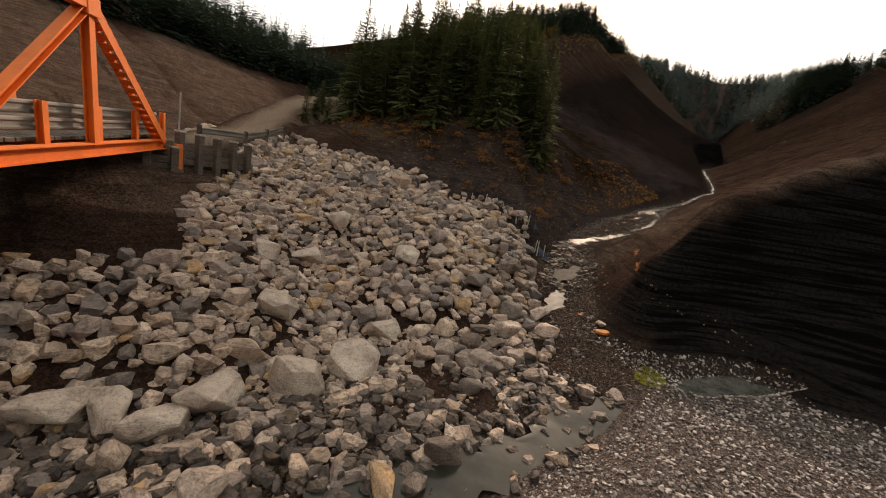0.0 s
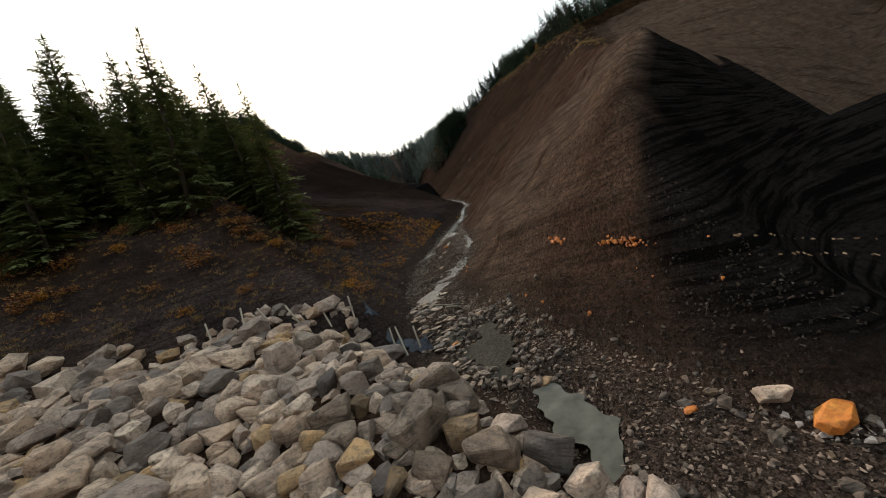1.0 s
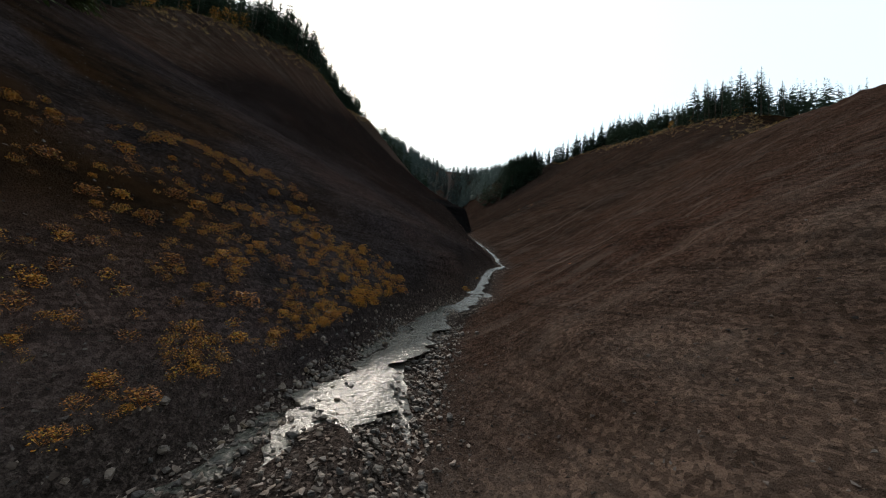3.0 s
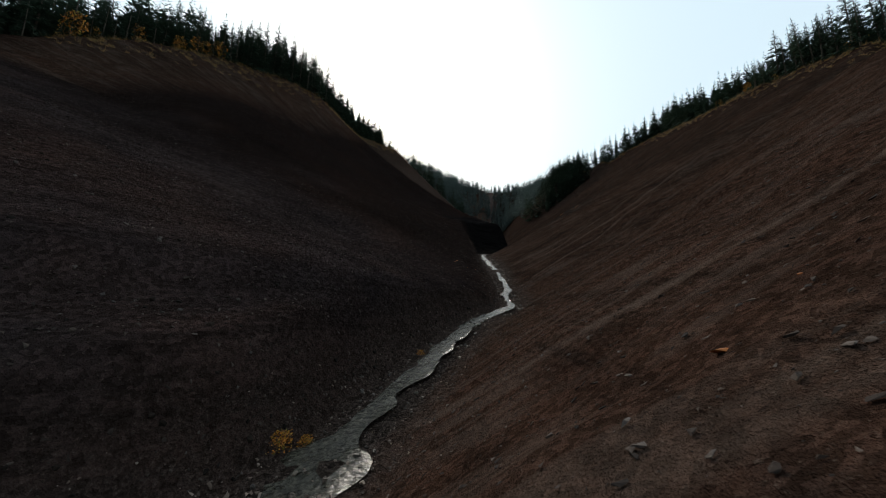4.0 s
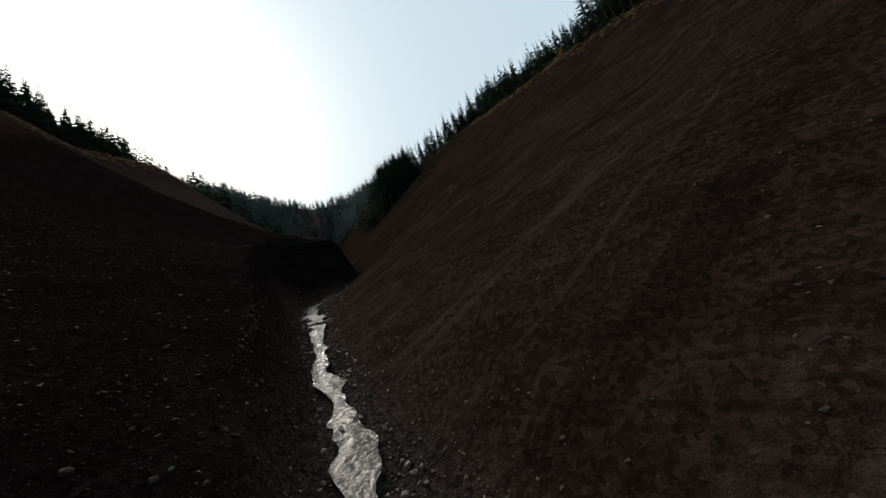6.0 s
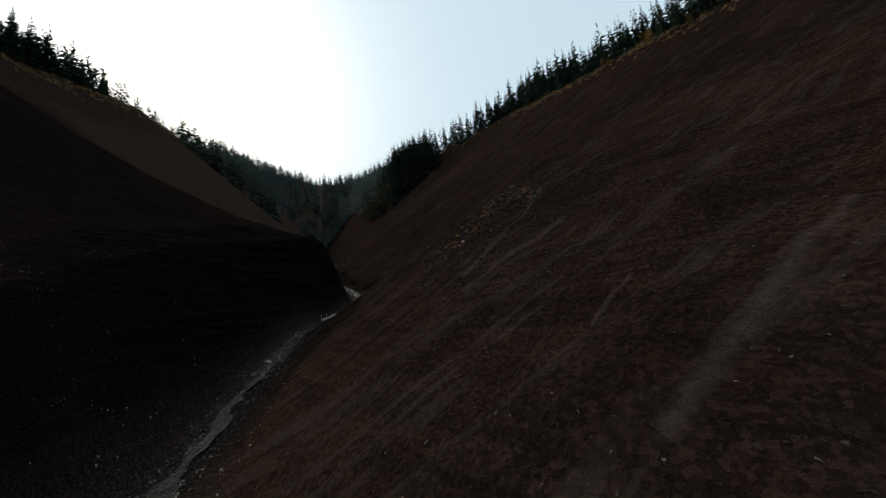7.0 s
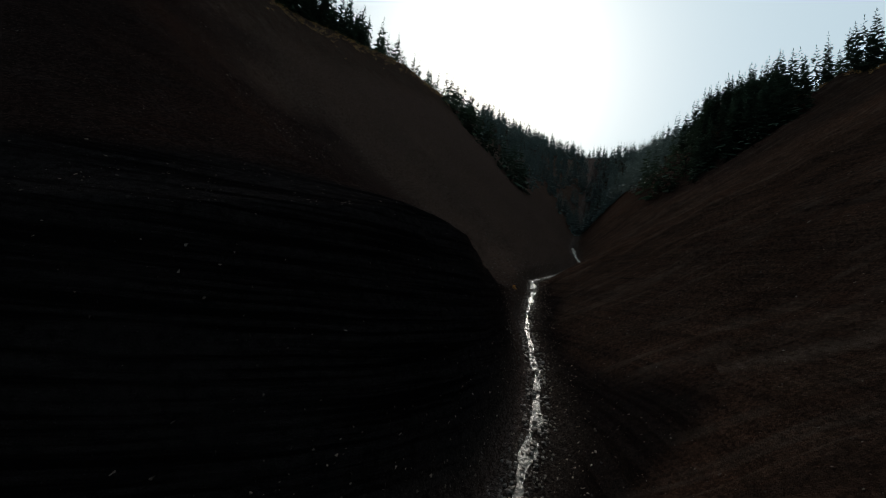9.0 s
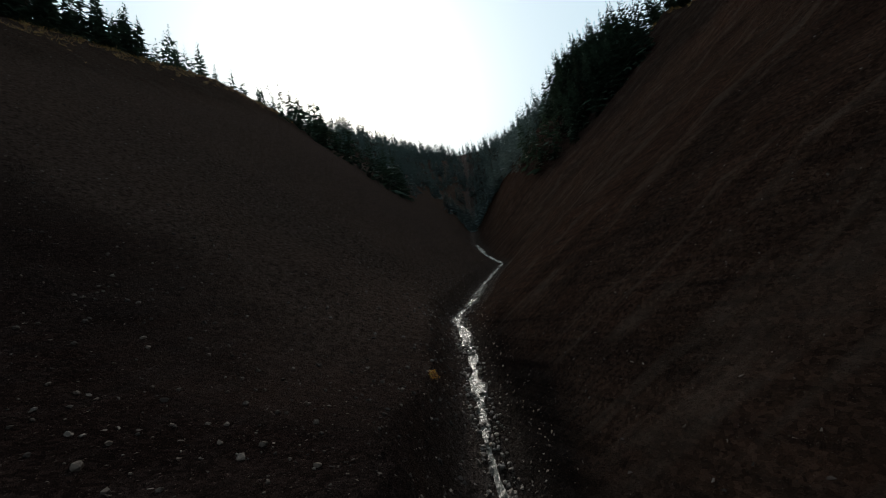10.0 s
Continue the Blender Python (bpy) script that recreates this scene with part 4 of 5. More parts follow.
# ---- water ----
def ribbon(name, y0, y1, step, mat, label, lift, width, shift=0.0, jitter=0.25, path=None, stray=0.18):
    """A sheet of running water along the bed, with ragged edges."""
    y = np.arange(y0, y1, step * 0.3)
    n = 7
    seed = 3.3 + 5 * abs(shift) + 0.1 * y0
    w = np.array([width(v) for v in y]) * (1 + jitter * fbm(y * 0.9, y * 0 + seed, 2))
    c = np.array([path(v) for v in y]) if path else CREEK(y, 1) + shift * CREEK(y, 3)
    c = c + stray * fbm(y * 0.5, y * 0 + 8.1 + shift, 2)
    co = []
    for j in range(n):
        u = j / (n - 1) * 2 - 1
        e = w * np.clip(1 + 0.5 * fbm(y * 1.6, y * 0 + seed + (20.0 if u < 0 else 40.0), 3, 0.65) + 0.22 * vnoise(y * 7.0, y * 0 + (11.0 if u < 0 else 31.0)), 0.2, 2)
        co.append(np.stack([c + u * e, y, CREEK(y, 2) + lift + 0.004 * vnoise(y * 3.0, y * 0 + u * 2.0)], 1))
    co = np.stack(co, 1).reshape(-1, 3)
    i = np.arange(len(co)).reshape(-1, n)
    a, b, c, d = i[:-1, :-1].ravel(), i[:-1, 1:].ravel(), i[1:, 1:].ravel(), i[1:, :-1].ravel()
    tri = np.concatenate([np.stack([a, b, c], 1), np.stack([a, c, d], 1)])
    ob = new(name, arrays_to_mesh(name, co, tri, mat, True))
    return tagged(ob, label, "water", kind="structure")


ribbon("water_creek", 26, 136, 0.3, WATER, "shallow creek running down the gully", 0.055, lambda y: CREEK(y, 3) * float(np.interp(y, [26, 30, 35, 38, 45, 50, 55, 70, 78, 86, 94], [0.4, 0.38, 0.34, 0.22, 0.2, 0.3, 0.36, 0.22, 0.16, 0.14, 0.24])), 0.0, 0.45, None, 0.07)
ribbon("water_west", 15.8, 26.3, 0.3, WATER, "shallow stream along the gravel's edge", 0.03, lambda y: 0.22, -0.62)
CLEAR = mat_water("clear_water", (0.012, 0.011, 0.009), 0.3, 0.7, 0.5)
CLEAR.node_tree.nodes["Principled BSDF"].inputs["Specular IOR Level"].default_value = 0.32
SLAB_WATER = mat_water("slab_water", (0.022, 0.021, 0.018), 0.4, 0.8, 0.6)
SLAB_WATER.node_tree.nodes["Principled BSDF"].inputs["Specular IOR Level"].default_value = 0.02
ribbon("water_east", 9.3, 26.3, 0.3, CLEAR, "shallow stream along the slope's foot", 0.03, lambda y: float(np.interp(y, [9, 12, 13.5, 15, 17, 20], [0.45, 0.5, 0.42, 0.22, 0.14, 0.12])), 0.0, 0.25,
       lambda y: float(np.interp(y, [9, 10.6, 11.5, 12.3, 13, 13.7, 14.9, 18.1, 20.7, 22.1, 24.8, 26.3], [-5.95, -5.9, -5.45, -5.05, -4.75, -4.35, -3.8, -2.9, -2.75, -2.85, -3.4, -3.5])), 0.06)
ribbon("water_braid", 19.5, 27.2, 0.3, WATER, "thin sheet of water braiding over the gravel", 0.10, lambda y: float(np.interp(y, [19.5, 21.5, 24, 27.2], [0.08, 0.4, 0.42, 0.3])), 0.0, 0.5)
ribbon("water_lower", 6.3, 9.6, 0.3, SLAB_WATER, "shallow creek between slabs", 0.0, lambda y: float(np.interp(y, [3, 5, 7, 9.6], [0.35, 0.2, 0.3, 0.4])), 0.0, 0.25,
       lambda y: float(np.interp(y, [3.2, 4.2, 5.3, 6.7, 8, 9.6], [-4.1, -4.75, -5.15, -5.35, -5.75, -5.95])))
ribbon("water_shallows", 4.0, 7.2, 0.3, SLAB_WATER, "shallow dark pool round an orange boulder", -0.06, lambda y: 0.5 * math.sin((y - 3.9) / 3.4 * 3.1), 0.0, 0.3, lambda y: -4.45)
ribbon("water_basin", 1.3, 3.5, 0.3, DULL_WATER, "still grey pool below the slabs", -0.06, lambda y: 0.16 + 0.24 * math.sin((y - 1.3) / 2.2 * 3.1), 0.0, 0.2, lambda y: -4.0)
ribbon("water_pond", -13, -1.6, 0.3, POND, "still dark pool at the foot of the stone bank", -0.035, lambda y: float(np.interp(y, [-13, -9, -7, -5.2, -4.4, -3.4, -1.6], [1.1, 1.1, 1.05, 0.95, 0.8, 0.6, 0.4])), 0.0, 0.15,
       lambda y: float(np.interp(y, [-13, -9, -8, -6.5, -5.3, -4.65, -3.5, -2.1, -1.6], [-5.2, -3.3, -2.9, -2.25, -1.85, -1.55, -0.85, 0.0, 0.3])), 0.05)
bm = bmesh.new()
ring = []
for a in np.arange(0, 6.28, 0.12):
    u, v = (2.8 + 0.2 * math.sin(5 * a)) * math.cos(a), (0.62 + 0.1 * math.sin(3 * a + 1) + 0.05 * math.sin(11 * a)) * math.sin(a)
    ring.append(bm.verts.new((2.1 + 0.615 * u + 0.788 * v, 1.35 + 0.788 * u - 0.615 * v, 0.575)))
bm.faces.new(ring)
tagged(part("water_pool", bm, mat_water("pool_water", (0.045, 0.045, 0.038), 0.08, 0.3)), "small still pool at the mound's foot", "water", kind="structure")
bm = bmesh.new()
bmesh.ops.create_grid(bm, x_segments=8, y_segments=16, size=1)
for v in bm.verts:
    v.co = Vector((35 + v.co.x * 13, 2 + v.co.y * 52, 0.0))
tagged(part("water_river", bm, RIVER), "blue-green river beyond the mound", "water", kind="structure")


# ---- trees ----
def blade(co, tri, p, d, up, length, width):
    """One flat spray of needles: a kite of two triangles."""
    d = d / np.linalg.norm(d)
    s = np.cross(d, up)
    s /= max(np.linalg.norm(s), 1e-6)
    b = len(co)
    co += [p, p + d * length * 0.45 + s * width, p + d * length, p + d * length * 0.45 - s * width]
    tri += [(b, b + 1, b + 2), (b, b + 2, b + 3)]


def spruce_crown(rng, layers, per, twigs, bare=0.1, slim=0.17, fine=1.0):
    """A crown one metre high: whorls of drooping boughs, thin at the tip."""
    co, tri = [], []
    for i in range(layers):
        f = i / layers
        z = bare + (0.985 - bare) * f ** 0.92
        r = slim * (1 - f) ** 0.85 * rng.uniform(0.65, 1.15) + 0.012
        for j in range(per if f < 0.75 else max(4, per - 2)):
            a = rng.uniform(0, 2 * math.pi)
            l = r * rng.uniform(0.7, 1.2)
            droop = -0.35 * (1 - f) + 0.25 * f + rng.uniform(-0.15, 0.15)
            d = np.array([math.cos(a), math.sin(a), droop])
            p = np.array([0, 0, z + rng.uniform(-0.008, 0.008)])
            up = np.array([0, 0, 1.0]) + rng.normal(size=3) * 0.35
            blade(co, tri, p, d, up, l, l * (0.16 if fine == 1.0 else 0.065))
            for k in range(twigs):
                g = rng.uniform(0.3, 0.95)
                side = rng.choice([-1, 1]) * rng.uniform(0.5, 1.0)
                d2 = np.array([math.cos(a + side), math.sin(a + side), droop - rng.uniform(0.0, 0.5)])
                blade(co, tri, p + d * l * g, d2, up, l * rng.uniform(0.25, 0.45) * (1.2 - g * 0.5) * (0.5 + 0.5 * fine), l * 0.075 * fine)
    for _ in range(4):
        blade(co, tri, np.array([0, 0, 0.95]), np.array([rng.normal() * 0.08, rng.normal() * 0.08, 1]), np.array([rng.normal(), rng.normal(), 0]), 0.06, 0.0035)
    return np.array(co), np.array(tri)


def trunk_bm(r, h, sides=8):
    bm = bmesh.new()
    rings = []
    for z, k in ((0, 1.35), (0.04, 1.0), (0.3, 0.75), (0.65, 0.42), (0.97, 0.06)):
        rings.append([bm.verts.new((r * k * math.cos(6.2832 * j / sides), r * k * math.sin(6.2832 * j / sides), h * z)) for j in range(sides)])
    for a, b in zip(rings, rings[1:]):
        for j in range(sides):
            bm.faces.new((a[j], a[(j + 1) % sides], b[(j + 1) % sides], b[j]))
    bm.faces.new(rings[-1])
    return bm


TRNG = np.random.RandomState(4)
CROWNS = [arrays_to_mesh("crown", *spruce_crown(TRNG, TRNG.randint(42, 50), 13, 10, TRNG.uniform(0.02, 0.08), TRNG.uniform(0.16, 0.21), 0.42), NEEDLES) for _ in range(6)]
RIM_CROWNS = [arrays_to_mesh("crown", *spruce_crown(TRNG, TRNG.randint(20, 26), 9, 4, TRNG.uniform(0.04, 0.12), TRNG.uniform(0.15, 0.21), 0.9), NEEDLES_FAR) for _ in range(6)]
THIN = [spruce_crown(TRNG, 14, 6, 2, TRNG.uniform(0.04, 0.12), TRNG.uniform(0.15, 0.2)) for _ in range(7)]
SNAG = [spruce_crown(TRNG, 9, 3, 1, 0.35, 0.06)]
bm = trunk_bm(0.016, 1.0)
TRUNK = bpy.data.meshes.new("trunk")
bm.to_mesh(TRUNK)
bm.free()
TRUNK.materials.append(BARK)


def spruce(x, y, h, label, group, lean=0.03, crowns=CROWNS):
    m = trs(x, y, height(x, y) - 0.15, TRNG.uniform(0, 6.3), (TRNG.normal() * lean, TRNG.normal() * lean), (h, h, h))
    ob = empty("spruce_tree", Matrix(m.tolist()), label, "tree", group)
    mesh_ob("trunk", TRUNK, ob)
    wide = TRNG.uniform(0.9, 1.15)
    mesh_ob("crown", crowns[TRNG.randint(6)], ob, Matrix.Diagonal((wide, wide, 1, 1)))
    return ob


KNOLL = "dark green spruce on the grassy knoll beside the creek"
for x, y, z in ((-12.4, 15.3, 18.4), (-10.4, 13.7, 15.6), (-13.6, 16.0, 17.2), (-11.6, 14.6, 16.2)):
    spruce(x, y, z - height(x, y) + 0.15, "tall full spruce at the knoll's edge above the creek", "spruces on the knoll")
made = []
while len(made) < 80:
    x, y = TRNG.uniform(-27, -13), TRNG.uniform(8, 34)
    if north_of_riprap(x, y) < 5.0 or x > LEFT(y, 1) + 4.5 or any(math.hypot(x - a, y - b) < 1.1 for a, b in made):
        continue
    if road_field(np.array([x]), np.array([y]))[0][0] < 3.6 or (x > -15.5 and y < 17 and TRNG.rand() < 0.8):
        continue
    made.append((x, y))
    spruce(x, y, TRNG.uniform(5.8, 9.4), KNOLL, "spruces on the knoll")
for x, y, h in ((-29.5, 7.5, 3.4), (-31.5, 9.8, 3.0), (-34, 12.2, 3.6), (-36, 13.6, 2.8), (-30.6, 10.5, 4.0)):
    spruce(x, y, h, "small spruce beside the gravel road", "spruces by the road")

# along both rims
def rim(side, y0, y1, count, depth):
    tab = LEFT if side < 0 else RIGHT
    pts = []
    tries = 0
    while len(pts) < count and tries < 20000:
        tries += 1
        y = TRNG.uniform(y0, y1)
        x = tab(y, 1) + side * (0.15 + depth * TRNG.rand() ** 2.0)
        if all(math.hypot(x - a, y - b) > 1.0 for a, b in pts):
            pts.append((x, y))
    return pts


RIM_FAR = [spruce_crown(TRNG, 22, 8, 3, TRNG.uniform(0.04, 0.12), TRNG.uniform(0.15, 0.2)) for _ in range(6)]
far_rim = []
for side, pts_, group in ((-1, rim(-1, 29, 112, 220, 6) + rim(-1, 62, 104, 70, 2), "spruces on the west rim"),
                          (1, rim(1, 66.5, 140, 200, 6) + [(11.5 + 11 * TRNG.rand(), 126 + 13 * TRNG.rand()) for _ in range(90)], "spruces on the east rim")):
    for x, y in pts_:
        h = (3.8 + 3.4 * TRNG.rand() ** 1.2 + (0.8 if 62 < y < 84 else 0)) * (0.8 if y < 56 else 1) if side < 0 else (5.6 if y < 79 else 3.0 if y < 95 else 5.0) + (2.4 if y < 95 else 3.0) * TRNG.rand() ** 1.2
        if y < 84:
            spruce(x, y, h, "dark spruce on the gully's rim", group, crowns=RIM_CROWNS)
        else:
            far_rim.append((TRNG.randint(6), trs(x, y, height(x, y) - 0.15, TRNG.uniform(0, 6.3), (0, 0), (h * 1.05, h * 1.05, h))))
joined("rim_spruces", RIM_FAR, far_rim, NEEDLES_FAR, "dark pointed spruces along the upper rims", "forest")


# the woods behind, too many to count
def woods():
    out = []
    def put(x, y, h):
        v = TRNG.randint(7)
        out.append((v, trs(x, y, height(x, y) - 0.2, TRNG.uniform(0, 6.3), (0, 0), (h * TRNG.uniform(0.9, 1.3), h * TRNG.uniform(0.9, 1.3), h))))
    for _ in range(110):
        y = TRNG.uniform(40, 120)
        put(LEFT(y, 1) - 0.6 - 5 * TRNG.rand(), y, TRNG.uniform(3.5, 6.5))
        y = TRNG.uniform(68, 140)
        put(RIGHT(y, 1) + 0.6 + 5 * TRNG.rand(), y, TRNG.uniform(3.5, 6.5))
    for _ in range(900):
        y = TRNG.uniform(44, 230)
        put(LEFT(y, 1) - 3 - 32 * TRNG.rand() ** 1.3, y, TRNG.uniform(4.5, 7.8))
    for _ in range(950):
        y = TRNG.uniform(70, 230)
        put(RIGHT(y, 1) + 2 + 34 * TRNG.rand() ** 1.3, y, TRNG.uniform(4.5, 7.8))
    for _ in range(1200):
        y = TRNG.uniform(128, 290)
        side = TRNG.rand()
        x = LEFT(y, 1) + (RIGHT(y, 1) - LEFT(y, 1)) * TRNG.rand()
        if y > 165 or abs(x - CREEK(y, 1)) > 9:
            put(x, y, TRNG.uniform(4.5, 7.8))
    for _ in range(1900):
        put(-66 - 60 * TRNG.rand() ** 1.5, TRNG.uniform(-40, 62), TRNG.uniform(5, 8.5))
    for _ in range(800):
        put(TRNG.uniform(75, 130), TRNG.uniform(-60, 80), TRNG.uniform(5, 9))
    for _ in range(500):
        put(TRNG.uniform(-70, 60), TRNG.uniform(-120, -40), TRNG.uniform(5, 9))
    for _ in range(560):
        x = TRNG.uniform(-90, -36)
        y = TRNG.uniform(30, 72)
        if road_field(np.array([x]), np.array([y]))[0][0] > 4:
            put(x, y, TRNG.uniform(4, 7))
    return out


WOODS = woods()
# paler bluish needles put the distant haze into the colour
NEEDLES_HAZED = mat_needles("spruce_needles_hazed", (0.085, 0.120, 0.115), (0.11, 0.14, 0.13))
joined("far_woods", THIN, [w for w in WOODS if w[1][1, 3] > 138], NEEDLES_HAZED, "spruce forest at the gully's head, haze tinted into its needles", "forest")
joined("far_woods", THIN, [w for w in WOODS if w[1][1, 3] <= 138], NEEDLES_FAR, "dense dark spruce forest on the hills", "forest")
joined("dead_trees", SNAG, [(0, trs(x, y, height(x, y), 0, (0, 0), (h, h, h))) for x, y, h in ((-27.5, 128, 7.5), (-26, 150, 7), (14.5, 128, 8), (13.4, 131, 8.5), (-28, 100, 6))], BARK, "thin dead spruce snags above the rim", "dead tree")


# ---- shrubs and grass ----
def shrub_arrays(rng, leaves, spread):
    co, tri = [], []
    for _ in range(leaves):
        a, r, h = rng.uniform(0, 6.3), rng.rand() ** 0.6 * spread, rng.rand() ** 0.8
        p = np.array([math.cos(a) * r * (1.1 - h * 0.5), math.sin(a) * r * (1.1 - h * 0.5), h])
        d = rng.normal(size=3)
        blade(co, tri, p, d, rng.normal(size=3), rng.uniform(0.07, 0.17), rng.uniform(0.025, 0.05))
    for _ in range(9):
        a = rng.uniform(0, 6.3)
        blade(co, tri, np.zeros(3), np.array([math.cos(a) * spread, math.sin(a) * spread, 1.2]), rng.normal(size=3), rng.uniform(0.7, 1.0), 0.012)
    return np.array(co), np.array(tri)


def tuft_arrays(rng, blades_):
    co, tri = [], []
    for _ in range(blades_):
        a = rng.uniform(0, 6.3)
        p = np.array([rng.normal() * 0.2, rng.normal() * 0.2, 0])
        blade(co, tri, p, np.array([math.cos(a) * 0.6, math.sin(a) * 0.6, rng.uniform(0.5, 1.3)]), np.array([rng.normal(), rng.normal(), 0.2]), rng.uniform(0.4, 1.0), 0.03)
    return np.array(co), np.array(tri)


SHRUBS_RUST = [arrays_to_mesh("shrub", *shrub_arrays(TRNG, 260, 0.75), LEAF_RUST) for _ in range(3)]
SHRUBS_GOLD = [arrays_to_mesh("shrub", *shrub_arrays(TRNG, 300, 0.6), LEAF_GOLD) for _ in range(3)]
TUFTS = [tuft_arrays(TRNG, 16) for _ in range(5)]


def shrub(x, y, s, gold=False, squash=0.7):
    me = (SHRUBS_GOLD if gold else SHRUBS_RUST)[TRNG.randint(3)]
    ob = mesh_ob("shrub", me, None, Matrix(trs(x, y, height(x, y) - 0.03, TRNG.uniform(0, 6.3), (0, 0), (s, s, s * squash)).tolist()))
    return tagged(ob, "golden-leaved autumn shrub on the slope" if gold else "rust-red autumn shrub on the slope", "shrub", "autumn shrubs")


n, low_rust, low_gold = 0, [], []
SMALL = [shrub_arrays(TRNG, 120, 0.7) for _ in range(4)]
while n < 780:                                   # low willows on the west slope beside the gravel
    y = 16.5 + 10.8 * TRNG.rand() ** 0.6
    x = CREEK(y, 1) - CREEK(y, 3) - 0.3 - 4.6 * TRNG.rand() ** 1.8
    gold = TRNG.rand() < 0.4 + 0.3 * (y > 21)
    if n < 120:
        shrub(x, y, TRNG.uniform(0.12, 0.34), gold, 0.6)
    else:
        s = TRNG.uniform(0.07, 0.22)
        (low_gold if gold else low_rust).append((TRNG.randint(4), trs(x, y, height(x, y) - 0.02, TRNG.uniform(0, 6.3), (0, 0), (s, s, s * 0.7))))
    n += 1
joined("low_willows", SMALL, low_rust, LEAF_RUST, "low rust-red willow scrub on the slope's foot", "shrubs")
joined("low_willows", SMALL, low_gold, LEAF_GOLD, "low golden willow scrub on the slope's foot", "shrubs")
n = 0
while n < 80:                                   # on the knoll's flank
    x, y = TRNG.uniform(-24, -4.5), TRNG.uniform(6, 17)
    if north_of_riprap(x, y) > 1.2 and x < CREEK(y, 1) - CREEK(y, 3) - 0.5:
        shrub(x, y, TRNG.uniform(0.3, 0.9), TRNG.rand() < 0.12, 0.5)
        n += 1
for x, y, s in ((-66, -2, 3.2), (-68, 1, 2.6), (-62, -6, 2.4), (26, 13, 2.4), (28, 15, 2.8), (24, 19, 2.0), (30, 17, 2.2), (50, 24, 3.0), (52, 27, 3.4)):
    shrub(x, y, s, True, 1.2)
for x, y, z in ((-1.85, 30.5, 0.22), (-1.7, 30.7, 0.16), (-0.95, 88.4, 0.22), (-1.2, 33.6, 0.14)):
    shrub(x, y, z, True, 0.8)
low = []
for _ in range(60):
    y = TRNG.uniform(64.5, 69)
    x = TRNG.uniform(4.3, 8) + 0.3 * (y - 66)
    s = TRNG.uniform(0.08, 0.2)
    low.append((TRNG.randint(4), trs(x, y, height(x, y) - 0.01, TRNG.uniform(0, 6.3), (0, 0), (s, s, s * 0.6))))
joined("low_willows", SMALL, low, LEAF_RUST, "tiny rust-red plants among the rubble", "shrubs")
moss = []
for _ in range(420):
    a, r = TRNG.uniform(0, 6.3), 0.42 * TRNG.rand() ** 0.5
    x, y, s = 0.05 + r * math.cos(a), -0.6 + 1.3 * r * math.sin(a), TRNG.uniform(0.05, 0.11)
    moss.append((TRNG.randint(5), trs(x, y, height(x, y) - 0.005, TRNG.uniform(0, 6.3), (0, 0), (s, s, s * 0.7))))
joined("moss", TUFTS, moss, mat_leaf("moss_green", ((0.0, (0.20, 0.20, 0.02)), (0.6, (0.36, 0.33, 0.03)), (1.0, (0.14, 0.16, 0.02)))), "yellow-green moss beside the small pool", "moss")
for i in range(26):
    y = TRNG.uniform(36, 70) if i < 15 else TRNG.uniform(64, 110)
    shrub((LEFT if i < 15 else RIGHT)(y, 1) + (-1 if i < 15 else 1) * TRNG.uniform(0.2, 1.8), y, TRNG.uniform(0.7, 1.6), True, 1.3)
gp = []
while len(gp) < 3600:
    x, y = TRNG.uniform(-27, -4), TRNG.uniform(6, 34)
    if y < 21 and north_of_riprap(x, y) > 0.8 and x < CREEK(y, 1) - CREEK(y, 3) - 0.3 and TRNG.rand() < 0.35 + 0.65 * (y < 18):
        s = TRNG.uniform(0.07, 0.24)
        gp.append((TRNG.randint(5), trs(x, y, height(x, y) - 0.02, TRNG.uniform(0, 6.3), (0, 0), (s, s, s))))
for _ in range(3200):
    y = TRNG.uniform(44, 135)
    side = TRNG.rand() < 0.5
    t = (LEFT if side else RIGHT)(y, 1)
    x = t + (1 if side else -1) * TRNG.normal() * 1.5
    s = TRNG.uniform(0.2, 0.55)
    gp.append((TRNG.randint(5), trs(x, y, height(x, y) - 0.02, TRNG.uniform(0, 6.3), (0, 0), (s, s, s))))
joined("dry_grass", TUFTS, gp, GRASS, "dry yellow grass tufts on the knoll and rims", "grass")


# ---- driftwood, stakes and the torn silt fence ----
def stick(x, y, length, r, turn, up=0.05, mat=PALE_WOOD, name="driftwood", label="bleached driftwood stick on the gravel"):
    bm = bmesh.new()
    rings = []
    for i in range(6):
        f = i / 5
        rr = r * (1 - 0.55 * f)
        off = Vector((math.sin(f * 5 + turn) * r * 1.5, 0, math.sin(f * 3) * r))
        rings.append([bm.verts.new(Vector((rr * math.cos(6.2832 * j / 6), 0, rr * math.sin(6.2832 * j / 6))) + off + Vector((0, length * (f - 0.5), 0))) for j in range(6)])
    for a, b in zip(rings, rings[1:]):
        for j in range(6):
            bm.faces.new((a[j], a[(j + 1) % 6], b[(j + 1) % 6], b[j]))
    bm.faces.new(rings[0])
    bm.faces.new(rings[-1])
    bmesh.ops.recalc_face_normals(bm, faces=bm.faces[:])
    ob = part(name, bm, mat)
    ob.matrix_basis = Matrix.Translation((x, y, height(x, y) + r + 0.02 + up * length * 0.4)) @ Euler((up, 0, turn)).to_matrix().to_4x4()
    return tagged(ob, label, "stick" if name == "driftwood" else name)


